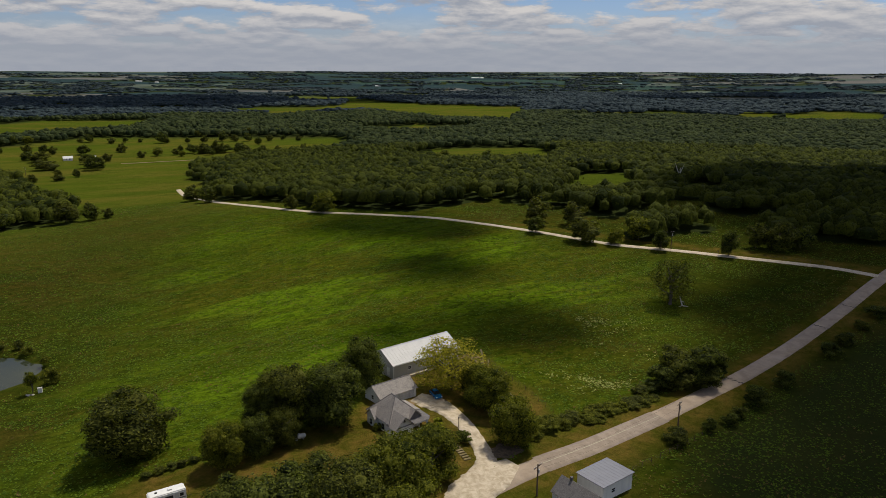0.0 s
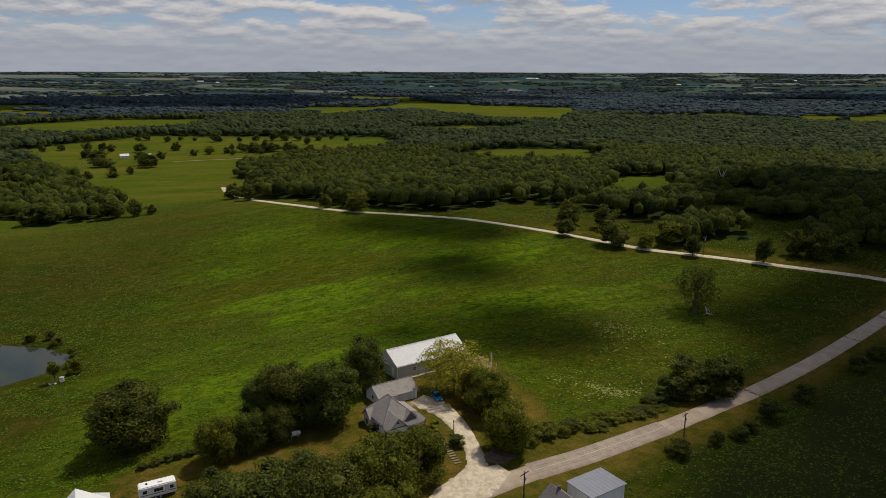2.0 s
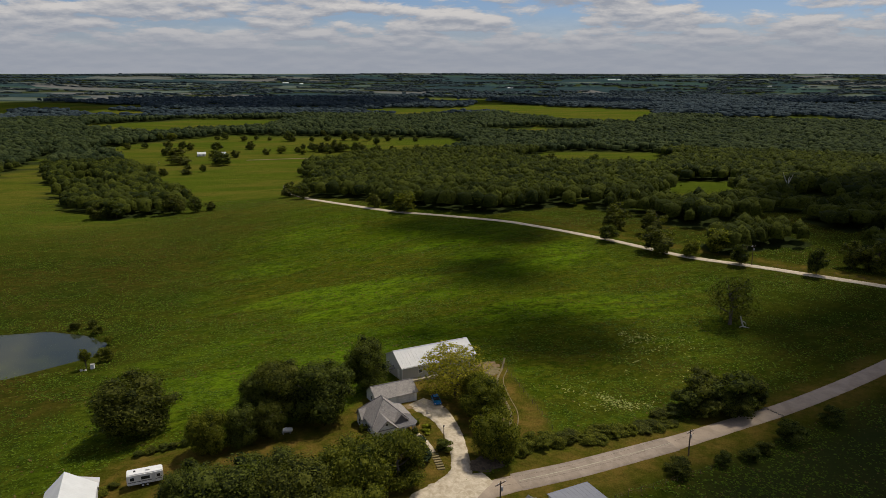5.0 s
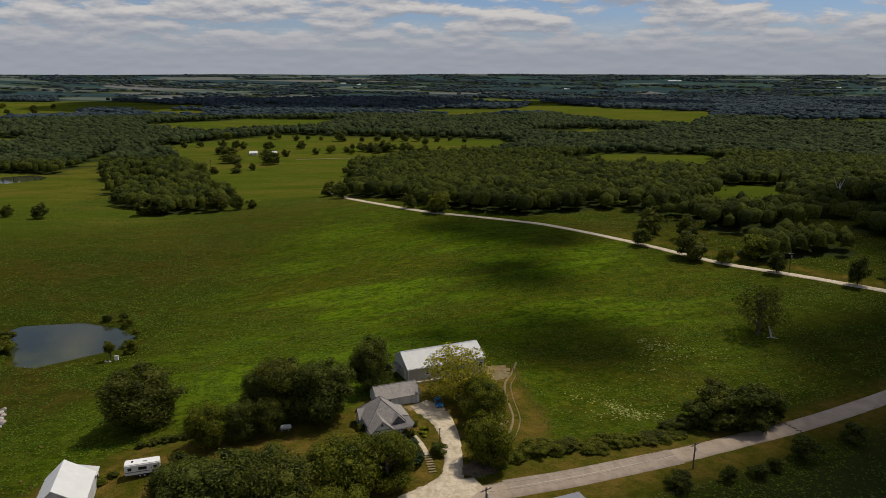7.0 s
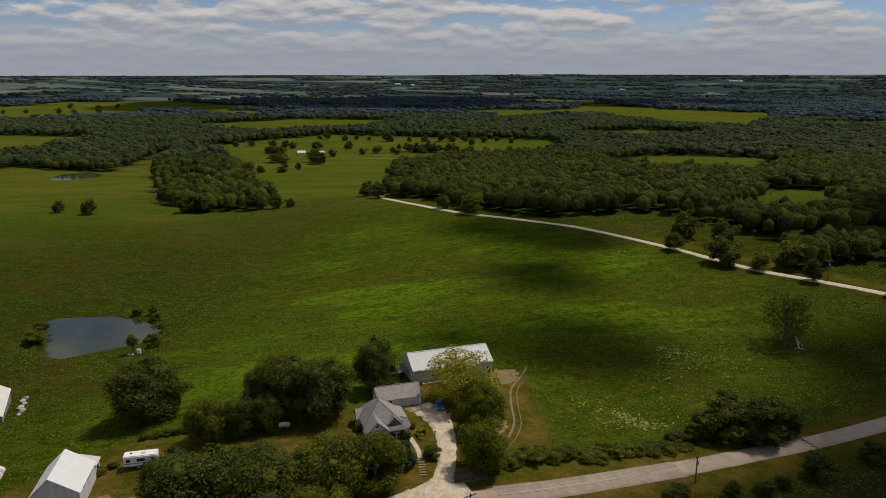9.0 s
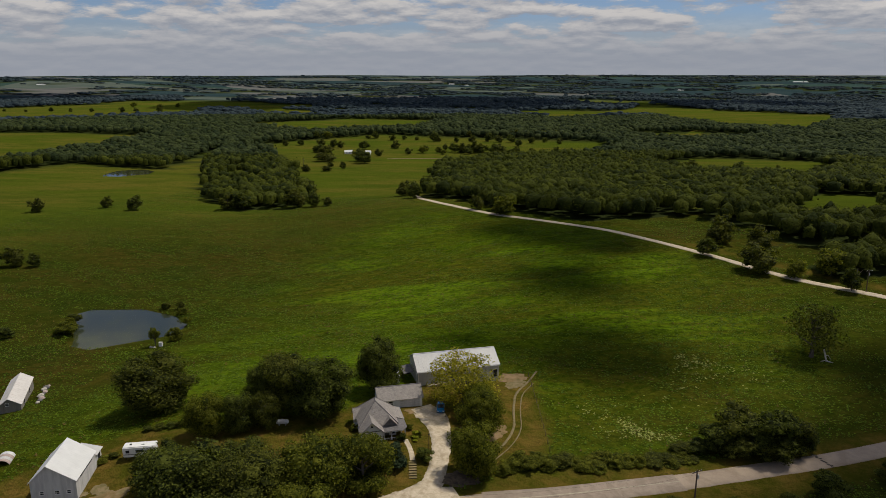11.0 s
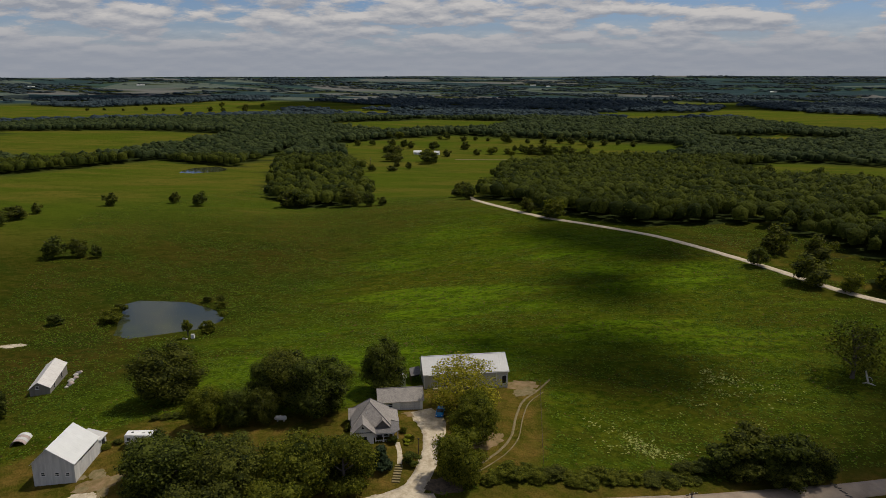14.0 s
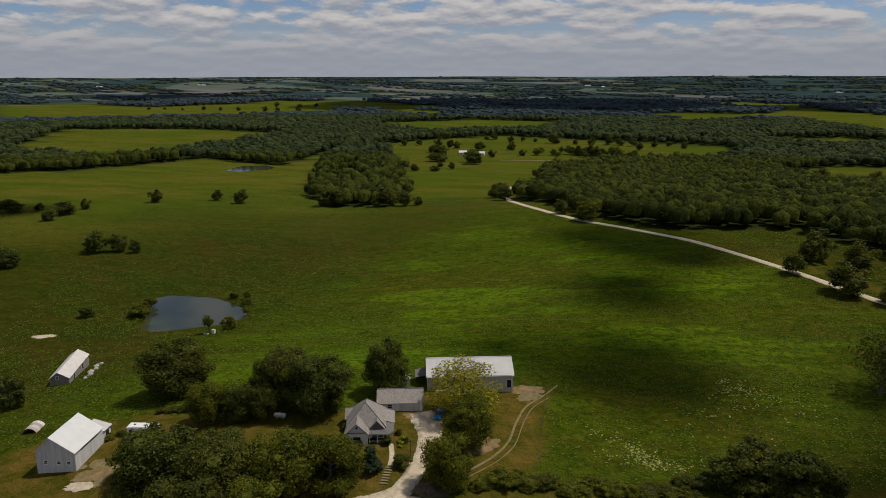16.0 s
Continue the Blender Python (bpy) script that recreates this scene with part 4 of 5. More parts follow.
# steel machine barn
_m = pose(-12.1, 164.4, 0.5, 0, 0, FRAME)
barn = gable("machine_barn", _m, 20.6, 10.2, 3.4, 5.9, "x", (MAT_STEEL, MAT_ROOF_STEEL), "long pale steel-sided machine barn with a light metal roof", "barn", 0.5, 0.3, 0.9)
door(barn, 0, 2.2, 0, 0.95, 2.05, "left", MAT_WHITE)
window(barn, 0, 5.5, 1.2, 0.9, 0.9, "left")
window(barn, 0, 8.3, 1.2, 0.9, 0.9, "left")
door(barn, 16.0, 0, 0, 3.4, 2.9, "front", MAT_STEEL, False)
door(barn, 19.7, 0, 0, 1.0, 2.05, "front", MAT_DARK)
window(barn, 5.0, 0, 1.2, 0.9, 0.8)
window(barn, 9.0, 0, 1.2, 0.9, 0.8)
part("corner_trim", box(-0.06, 0.08, -0.06, 0.08, -0.3, 3.45), MAT_WHITE, barn)
part("corner_trim", box(20.52, 20.66, -0.06, 0.08, -0.3, 3.45), MAT_WHITE, barn)
part("ridge_cap", box(-0.3, 20.9, 4.95, 5.25, 5.98, 6.06), MAT_ROOF_STEEL, barn)
part("gutter", box(-0.3, 20.9, -0.46, -0.34, 3.12, 3.26), MAT_WHITE, barn)
part("doorstep", box(2, 11, -1.3, -0.1, -0.6, 0.08), MAT_GRAVEL, barn, "pale concrete strip before the barn")

_l = thing("lean_to", pose(-14.6, 166.6, 0.5, 0, 0, FRAME), "low dark open lean-to against the barn end", "shelter")
part("roof", slab([(-2.4, 0, 1.75), (0.2, 0, 2.2), (0.2, 5.0, 2.2), (-2.4, 5.0, 1.75)], 0.08), MAT_SHINGLE2, _l)
for _x, _y in ((-2.3, 0.1), (-2.3, 2.5), (-2.3, 4.9)):
    part("post", box(_x - 0.06, _x + 0.06, _y - 0.06, _y + 0.06, -0.8, 1.7), MAT_POLE, _l)
part("back_panel", box(-2.3, 0.1, 4.9, 4.98, -0.6, 1.75), MAT_DARK, _l)

# garage
garage = gable("garage", pose(-13.9, 148.1, 0.45, 0, 0, FRAME), 9.9, 6.4, 2.5, 4.3, "x", (MAT_WHITE, MAT_SHINGLE), "white wooden garage with a weathered grey shingle roof", "garage", 0.5, 0.35, 0, 0.12)
door(garage, 7.0, 0, 0, 4.6, 2.15, "front", MAT_BARNWALL, False)
for _k in range(3):
    part("panel_rail", box(4.75, 9.25, -0.045, -0.02, 0.52 + 0.54 * _k, 0.56 + 0.54 * _k), MAT_WHITE, garage)
window(garage, 2.6, 0, 1.15, 0.9, 0.9)
window(garage, 0.9, 0, 1.3, 0.55, 0.7)
window(garage, 0, 3.2, 1.2, 0.8, 0.9, "left")
part("ridge_cap", box(-0.35, 10.25, 3.06, 3.34, 4.39, 4.46), MAT_SHINGLE2, garage)


# farmhouse: hipped main block, front gable, side and rear wings, wrap-round porch
def farmhouse(m):
    t = thing("farmhouse", m, "white one-and-a-half-storey farmhouse with grey shingled hip roof", "house")
    part("wall", box(0.2, 7.6, 2.6, 10.6, -0.8, 3.4), MAT_WHITE, t)
    part("wall", prism([(0, -0.8), (4.3, -0.8), (4.3, 3.3), (2.15, 5.3), (0, 3.3)], 0, 2.6), MAT_WHITE, t)
    part("wall", prism([(7.6, -0.8), (9.4, -0.8), (9.4, 2.9), (7.6, 3.3)], 5.2, 10.2), MAT_WHITE, t)
    o = 0.45
    x0, x1, y0, y1, e, r = 0.2 - o, 7.6 + o, 2.6 - o, 10.6 + o, 3.35, 7.4
    p, q = (3.7, 5.6, r), (3.9, 7.2, r)
    for pts in ([(x0, y0, e), (x1, y0, e), p], [(x1, y0, e), (x1, y1, e), q, p], [(x1, y1, e), (x0, y1, e), q], [(x0, y1, e), (x0, y0, e), p, q]):
        part("roof", slab(pts, 0.12), MAT_SHINGLE, t)
    for a, b in (((x0, y0, e), p), ((x1, y0, e), p), ((x1, y1, e), q), ((x0, y1, e), q), (p, q)):
        part("ridge_cap", tube([Vector(a), Vector(b)], [0.09, 0.09], 5), MAT_SHINGLE2, t)
    # front gable
    for sx in (-1, 1):
        c = 2.15
        pts = [(c + sx * 2.55, -0.4, 3.0), (c + sx * 2.55, 3.0, 3.0), (c, 5.0, 5.42), (c, -0.4, 5.42)]
        part("roof", slab(pts, 0.12), MAT_SHINGLE, t)
    part("vent", prism([(1.85, 4.15), (2.45, 4.15), (2.15, 4.75)], -0.05, 0.02), MAT_DARK, t)
    part("frieze", box(-0.02, 4.32, -0.12, 0.0, 3.22, 3.34), MAT_SHINGLE2, t)
    window(t, 2.15, 0, 0.9, 1.5, 1.5)
    # bay gable over the porch
    part("wall", prism([(4.9, 3.2), (7.5, 3.2), (6.2, 4.75)], 1.9, 3.4), MAT_SHINGLE2, t)
    for sx in (-1, 1):
        part("roof", slab([(6.2 + sx * 1.6, 1.7, 3.25), (6.2 + sx * 1.6, 3.2, 3.25), (6.2, 4.4, 5.0), (6.2, 1.7, 5.0)], 0.1), MAT_SHINGLE, t)
    # porch
    part("roof", slab([(4.3, 0.3, 2.75), (8.7, 0.3, 2.75), (7.4, 2.7, 3.3), (4.3, 2.7, 3.3)], 0.1), MAT_SHINGLE2, t)
    part("roof", slab([(8.7, 0.3, 2.75), (9.7, 1.4, 2.75), (9.7, 5.2, 2.75), (7.4, 5.2, 3.3), (7.4, 2.7, 3.3)], 0.1), MAT_SHINGLE2, t)
    part("porch_floor", box(4.3, 9.4, 0.5, 5.2, -0.7, 0.25), MAT_BARNWALL, t, "grey-painted porch floor")
    part("fascia", box(4.3, 8.7, 0.34, 0.42, 2.5, 2.68), MAT_WHITE, t)
    for x, y in ((4.7, 0.7), (6.3, 0.7), (8.3, 0.7), (9.3, 1.7), (9.3, 4.8)):
        part("post", box(x - 0.09, x + 0.09, y - 0.09, y + 0.09, 0.2, 2.7), MAT_WHITE, t)
    for k in range(9):
        part("baluster", box(4.95 + k * 0.38, 5.0 + k * 0.38, 0.66, 0.72, 0.25, 1.0), MAT_WHITE, t)
    part("rail", box(4.7, 8.3, 0.64, 0.74, 1.0, 1.08), MAT_WHITE, t)
    door(t, 5.6, 2.6, 0.25, 0.95, 2.05, "front", MAT_SHINGLE2)
    window(t, 6.9, 2.6, 0.95, 0.9, 1.4)
    part("step", box(8.2, 9.4, -0.2, 0.5, -0.7, 0.05), MAT_BARNWALL, t)
    # side wing and rear gable
    part("roof", slab([(9.8, 4.9, 2.8), (9.8, 10.5, 2.8), (7.5, 10.5, 3.55), (7.5, 4.9, 3.55)], 0.12), MAT_SHINGLE, t)
    window(t, 9.4, 7.5, 0.95, 0.9, 1.3, "right")
    part("wall", box(-0.5, 0.3, 7.2, 10.2, -0.8, 3.0), MAT_WHITE, t)
    for sy in (-1, 1):
        part("roof", slab([(-0.8, 8.7 + sy * 1.9, 2.85), (1.8, 8.7 + sy * 1.9, 2.85), (2.6, 8.7, 4.75), (-0.8, 8.7, 4.75)], 0.12), MAT_SHINGLE, t)
    bm = prism([(7.2, 2.9), (10.2, 2.9), (8.7, 4.5)], -0.5, 0.3)
    bmesh.ops.transform(bm, matrix=Matrix(((0, 1, 0, 0), (1, 0, 0, 0), (0, 0, 1, 0), (0, 0, 0, 1))), verts=bm.verts)
    part("wall", bm, MAT_WHITE, t)
    window(t, -0.5, 8.7, 1.0, 0.9, 1.3, "left")
    window(t, 0.2, 5.0, 1.0, 0.9, 1.4, "left")
    window(t, 0.0, 1.4, 1.0, 0.8, 1.4, "left")
    part("vent_pipe", tube([(3.0, 4.0, 5.0), (3.0, 4.0, 5.9)], [0.07, 0.07], 6), MAT_ROOF_STEEL, t)
    return t


farmhouse(pose(-9.4, 132.7, 0.35, 0, 0, FRAME))

# white timber barn with an off-centre ridge and a rear lean-to
wbarn = gable("timber_barn", pose(-56.2, 93.9, -1.0, 0, 0, 31.4), 8.0, 10.2, 3.5, 6.6, "y", (MAT_BARNWALL, MAT_ROOF_WHITE), "weathered white timber barn with a bright metal roof", "barn", 0.4, 0.3)
part("lean_to", prism([(4.6, -0.8), (7.96, -0.8), (7.96, 2.5), (4.6, 3.4)], 10.2, 13.6), MAT_BARNWALL, wbarn)
part("lean_to_roof", slab([(8.3, 10.52, 2.5), (8.3, 13.9, 2.5), (4.3, 13.9, 3.6), (4.3, 10.52, 3.6)], 0.1), MAT_ROOF_STEEL, wbarn)
for _x in (1.9, 4.6, 6.6):
    window(wbarn, _x, 0, 0.9, 0.7, 0.6)
door(wbarn, 8.0, 4.6, 0, 3.2, 2.7, "right", MAT_BARNWALL, False)
part("door_track", box(8.0, 8.1, 2.2, 8.4, 2.85, 2.95), MAT_DARK, wbarn)
door(wbarn, 7.96, 12.2, 0.3, 1.3, 1.7, "right", MAT_DARK, False)
for _k in range(8):
    part("board_batten", box(0.6 + _k * 0.95, 0.66 + _k * 0.95, -0.03, 0.0, -0.5, 3.4), MAT_BARNWALL, wbarn)

# low shed beyond the barn
lshed = gable("stock_shed", pose(-102.9, 119.6, -5.45, 0, 0, 44.5), 4.8, 16.5, 2.0, 3.6, "y", (painted("grey_boards", (0.28, 0.25, 0.21), 0.9, 0, 0.3), MAT_ROOF_RUST), "long low stock shed with a patched white metal roof", "shed", 0.45, 0.3)
window(lshed, 1.9, 0, 1.9, 0.7, 0.6, "front", MAT_DARK)
door(lshed, 4.8, 4.0, 0, 1.2, 1.7, "right", MAT_DARK, False)
door(lshed, 4.8, 11.0, 0, 1.2, 1.7, "right", MAT_DARK, False)

# sheds across the road
mshed = thing("roadside_shed", pose(29.6, 117.0, -2.9, 0, 0, FRAME), "white shed with a low grey metal roof across the road", "shed")
part("wall", prism([(-0.0, -0.8), (8.6, -0.8), (8.6, 3.15), (0, 3.25)], 0, 6.2), MAT_WHITE, mshed)
_r = part("roof", slab([(-0.2, -0.3, 3.40), (8.9, -0.3, 3.30), (8.9, 6.5, 3.30), (-0.2, 6.5, 3.40)], 0.12), MAT_ROOF_GREY, mshed)
part("seams", ribs((-0.2, -0.3, 3.40), (8.9, -0.3, 3.30), (-0.2, 6.5, 3.40), (8.9, 6.5, 3.30), 0.9), MAT_ROOF_GREY, _r)
door(mshed, 8.6, 3.2, 0, 2.6, 2.5, "right", MAT_STEEL, False)
window(mshed, 3.0, 0, 1.2, 0.9, 0.8)
cottage = gable("roadside_cottage", pose(25.6, 110.2, -2.7, 0, 0, FRAME), 5.4, 8.6, 2.4, 4.5, "y", (MAT_WHITE, MAT_SHINGLE2), "small white cottage with dark shingles across the road", "cottage", 0.5, 0.3, 0, 0.12)
part("chimney", box(2.5, 2.95, 6.3, 6.75, 4.1, 5.3), MAT_SHINGLE2, cottage, "short dark chimney")
window(cottage, 0, 6.0, 0.9, 0.8, 1.1, "left")
window(cottage, 0, 2.5, 0.9, 0.8, 1.1, "left")

# little hut between garage and barn
hut = gable("garden_hut", pose(-18.6, 162.2, 0.45, 0, 0, FRAME), 2.2, 2.4, 1.9, 2.6, "x", (MAT_WHITE, MAT_STEEL), "small white garden hut behind the garage", "hut", 0.5, 0.15)
door(hut, 1.1, 0, 0, 0.8, 1.7, "front", MAT_BARNWALL)


def far_house(x, y, w, d, turn, label):
    t = gable("distant_house", pose(x, y, gz(x, y), 0, 0, turn), w, d, 2.6, 4.6, "x", (MAT_WHITE, MAT_ROOF_WHITE), label, "house", 0.5, 0.4)
    window(t, w * 0.3, 0, 1, 1.0, 1.2)
    window(t, w * 0.7, 0, 1, 1.0, 1.2)


far_house(-402, 760, 9, 6, 30, "distant white farm building among trees")
far_house(-378, 768, 6, 5, 20, "distant small white farm outbuilding")

for _x, _y, _w, _t in ((-1334, 3196, 26, 20), (-1233, 3157, 18, 60), (146, 3727, 40, 10), (190, 3720, 22, 40), (1349, 3475, 24, 30), (775, 3245, 20, 15), (-3034, 1811, 26, 60), (-2818, 2182, 34, 50), (-285, 3083, 22, 0)):
    far_house(_x, _y, _w, _w * 0.5, _t, "tiny white farm building far across the plain")

# ---------------------------------------------------------------- camper, car, tank
cam_t = thing("camper_trailer", pose(-50.8, 109.9, gz(-48, 112) + 0.05, 0, 0, 33), "white camper trailer parked on the mown grass", "trailer")
_b = box(0, 6.3, 0, 2.3, 0.55, 2.75)
bmesh.ops.bevel(_b, geom=_b.edges[:], offset=0.16, segments=2, affect="EDGES")
body = part("body", _b, MAT_WHITE, cam_t)
part("stripe", box(0.15, 6.15, -0.012, 0.0, 1.15, 1.3), MAT_SHINGLE2, body, "faded brown stripe")
for _x, _w in ((0.6, 0.7), (2.5, 1.5), (5.2, 0.6)):
    part("window", box(_x, _x + _w, -0.02, 0.01, 1.55, 2.15), MAT_GLASS, cam_t)
part("door", box(4.35, 4.95, -0.025, 0.01, 0.65, 2.35), MAT_BARNWALL, cam_t)
part("roof_vent", box(3.4, 4.1, 0.8, 1.4, 2.74, 2.98), MAT_WHITE, cam_t)
part("roof_vent", box(1.2, 1.6, 1.0, 1.4, 2.74, 2.86), MAT_DARK, cam_t)
part("tow_bar", tube([(6.2, 1.15, 0.55), (7.3, 1.15, 0.5)], [0.06, 0.05], 6), MAT_DARK, cam_t)


def wheel(parent, x, y, r, wd=0.2):
    w = part("wheel", tube([(x, y - wd / 2, r), (x, y + wd / 2, r)], [r, r], 14), MAT_DARK, parent)
    part("rim", tube([(x, y - wd / 2 - 0.01, r), (x, y + wd / 2 + 0.01, r)], [r * 0.6, r * 0.6], 10), MAT_ROOF_STEEL, w)


for _x in (2.7, 3.5):
    for _y in (0.12, 2.18):
        wheel(cam_t, _x, _y, 0.34)
part("stand", box(0.5, 0.6, 0.2, 0.3, 0, 0.6), MAT_DARK, cam_t)

blue = Mat("blue_car_paint", 0.22, 0.3, 0.5)
blue.color((0.010, 0.16, 0.38))
car = thing("car", pose(-1.5, 154.2, gz(-1.5, 154.2) + 0.06, 0, 0, 24), "bright blue compact car parked beside the driveway", "car")
_b = prism([(-2.0, 0.28), (1.95, 0.28), (2.05, 0.55), (1.9, 0.82), (0.95, 0.93), (-1.55, 0.98), (-2.05, 0.85), (-2.1, 0.5)], -0.86, 0.86)
bmesh.ops.bevel(_b, geom=_b.edges[:], offset=0.07, segments=2, affect="EDGES")
bmesh.ops.rotate(_b, cent=(0, 0, 0), matrix=Matrix.Rotation(radians(-90), 3, "Z"), verts=_b.verts)
part("body", _b, blue.m, car)
_b = prism([(-1.7, 0.94), (0.9, 0.9), (0.2, 1.42), (-1.2, 1.46)], -0.72, 0.72)
bmesh.ops.bevel(_b, geom=_b.edges[:], offset=0.06, segments=2, affect="EDGES")
bmesh.ops.rotate(_b, cent=(0, 0, 0), matrix=Matrix.Rotation(radians(-90), 3, "Z"), verts=_b.verts)
cab = part("cabin", _b, MAT_GLASS, car, "dark-glazed cabin")
part("roof_panel", box(-0.62, 0.62, -0.15, 1.15, 1.43, 1.49), blue.m, cab)
for _sx in (-1, 1):
    for _y in (-1.3, 1.3):
        w = part("wheel", tube([(_sx * 0.80, _y, 0.31), (_sx * 0.88, _y, 0.31)], [0.31, 0.31], 14), MAT_DARK, car)
        part("rim", tube([(_sx * 0.79, _y, 0.31), (_sx * 0.895, _y, 0.31)], [0.19, 0.19], 10), MAT_ROOF_STEEL, w)
    part("headlight", box(_sx * 0.62 - 0.16, _sx * 0.62 + 0.16, -2.04, -1.93, 0.6, 0.74), MAT_ROOF_WHITE, car)
    part("tail_light", box(_sx * 0.66 - 0.1, _sx * 0.66 + 0.1, 2.02, 2.1, 0.62, 0.82), painted("red_lens", (0.35, 0.02, 0.02), 0.3), car)

_z = gz(-29.5, 133)
tank = thing("gas_tank", pose(-30.3, 132.3, _z, 0, 0, 30), "white horizontal gas tank under the trees", "tank")
part("shell", tube([(-0.12, 0, 0.75), (0, 0, 0.75), (0.2, 0, 0.75), (2.3, 0, 0.75), (2.5, 0, 0.75), (2.62, 0, 0.75)], [0.2, 0.38, 0.5, 0.5, 0.38, 0.2], 16), MAT_WHITE, tank)
part("dome", tube([(1.25, 0, 1.2), (1.25, 0, 1.4)], [0.18, 0.16], 10), MAT_WHITE, tank)
for _x in (0.5, 1.9):
    part("foot", box(_x, _x + 0.2, -0.35, 0.35, -0.1, 0.4), MAT_BARNWALL, tank)

# old rounded shelter half sunk in the grass
_sx, _sy = -76.0, 101.6
rust = metal_roof("rusted_sheet", (0.42, 0.33, 0.29), 0.5)
shel = thing("sheet_shelter", pose(_sx, _sy, gz(_sx, _sy) - 0.1, 0, 0, 38), "low arched shelter of rusty and white sheet metal", "shelter")
_n = 9
_prof = [(1.6 * math.cos(math.pi * k / _n), 1.35 * math.sin(math.pi * k / _n)) for k in range(_n + 1)]
_prof += [(1.5 * math.cos(math.pi * k / _n), 1.27 * math.sin(math.pi * k / _n)) for k in range(_n, -1, -1)]
for _k, _mt in enumerate((rust, MAT_ROOF_STEEL, rust, MAT_ROOF_WHITE)):
    bm = bmesh.new()
    _y0, _y1 = _k * 1.02, _k * 1.02 + 1.0
    for i in range(_n):
        q = [(_prof[i], _y0), (_prof[i + 1], _y0), (_prof[i + 1], _y1), (_prof[i], _y1)]
        slab([(p[0], y, p[1]) for p, y in q], 0.05, bm)
    part("sheet", bm, _mt, shel)
part("end_wall", prism(_prof[:_n + 1], 3.9, 3.98), MAT_BARNWALL, shel)


# ---------------------------------------------------------------- poles, posts, fences
def utility_pole(x, y, h, turn, arms=1, group="utility poles"):
    t = thing("utility_pole", pose(x, y, gz(x, y) - 0.05, 0, 0, turn), "brown wooden utility pole with a crossarm", "pole", group)
    part("shaft", tube([(0, 0, -0.5), (0, 0, h)], [0.17, 0.11], 9), MAT_POLE, t)
    arm = part("crossarm", box(-1.2, 1.2, -0.06, 0.06, h - 0.55, h - 0.4), MAT_POLE, t)
    for dx in (-1.1, -0.5, 0.5, 1.1):
        part("insulator", tube([(dx, 0, h - 0.4), (dx, 0, h - 0.22)], [0.05, 0.04], 7), MAT_WHITE, arm)
    part("transformer", tube([(0.3, 0, h - 2.0), (0.3, 0, h - 1.2)], [0.2, 0.2], 10), MAT_ROOF_STEEL, t)
    return t


utility_pole(17.5, 117.2, 6.6, 50)
utility_pole(54.0, 149.4, 6.0, 50)
utility_pole(-357, 611, 11, 40)
utility_pole(96, 292.5, 8, 30)
for _a, _b, _h0, _h1 in (((17.5, 117.2), (54.0, 149.4), 6.3, 5.7),):
    for _o in (-1.05, 1.05):
        _p0 = Vector((_a[0] + _o * 0.64, _a[1] - _o * 0.77, gz(*_a) + _h0))
        _p1 = Vector((_b[0] + _o * 0.64, _b[1] - _o * 0.77, gz(*_b) + _h1))
        _pts = [_p0.lerp(_p1, k / 10) - Vector((0, 0, 1.2 * 4 * (k / 10) * (1 - k / 10))) for k in range(11)]
        tagged(part("overhead_wire", tube(_pts, [0.012] * 11, 4), MAT_DARK, None), "thin dark overhead wire between poles", "wire", "overhead wires")

_t = thing("yard_post", pose(3.5, 137.4, gz(3.5, 137.4)), "plain dark yard light post beside the driveway", "post")
part("shaft", tube([(0, 0, -0.3), (0, 0, 3.2)], [0.09, 0.07], 8), MAT_POLE, _t)
part("cap", box(-0.14, 0.14, -0.14, 0.14, 3.2, 3.4), MAT_DARK, _t)


def fence(name, a, b, n, h, label, rails=2):
    t = thing(name, pose(a[0], a[1], 0), label, "fence")
    pts = []
    for k in range(n + 1):
        x, y = a[0] + (b[0] - a[0]) * k / n, a[1] + (b[1] - a[1]) * k / n
        z = gz(x, y)
        pts.append(Vector((x - a[0], y - a[1], z)))
        part("post", tube([pts[-1] - Vector((0, 0, 0.2)), pts[-1] + Vector((0.03, 0, h))], [0.06, 0.05], 6), MAT_POLE, t)
    for r in range(rails):
        part("wire", tube([p + Vector((0, 0, h * (0.45 + 0.45 * r))) for p in pts], [0.015] * len(pts), 4), MAT_POLE, t)


fence("lot_fence", (25.3, 149.6), (10.0, 183.5), 12, 1.2, "old wire fence with wooden posts beside the mown lot")
fence("field_fence", (38, 128), (58, 145), 8, 1.2, "sagging wire fence along the roadside field")
fence("far_fence", (150, 272), (105, 291), 10, 1.2, "wire fence with posts beside the gravel lane")

# front walk and stone steps
_w = thing("garden_walk", pose(0, 0, 0), "pale concrete walk with steps down to the road", "walkway")
_pts = [(-2.4, 138.4), (-0.4, 136.3), (1.2, 134.2), (2.4, 132.2)]
for (_x0, _y0), (_x1, _y1) in zip(_pts, _pts[1:]):
    _d = Vector((_x1 - _x0, _y1 - _y0, 0)).normalized()
    _n = Vector((-_d.y, _d.x, 0)) * 0.5
    _a, _b = Vector((_x0, _y0, gz(_x0, _y0) + 0.1)), Vector((_x1, _y1, gz(_x1, _y1) + 0.1)) - _d * 0.03
    part("slab", slab([_a - _n, _a + _n, _b + _n, _b - _n], 0.25), MAT_GRAVEL, _w)
for _k in range(7):
    _x, _y = 2.7 + 0.38 * _k, 131.6 - 0.75 * _k
    o = part("step", box(-0.75, 0.75, -0.26, 0.26, -0.3, 0.12 + 0.02 * (_k % 2)), MAT_TRACK, _w, "weathered stone step")
    o.matrix_local = pose(_x, _y, gz(_x, _y) + 0.05, 0, 0, 27)


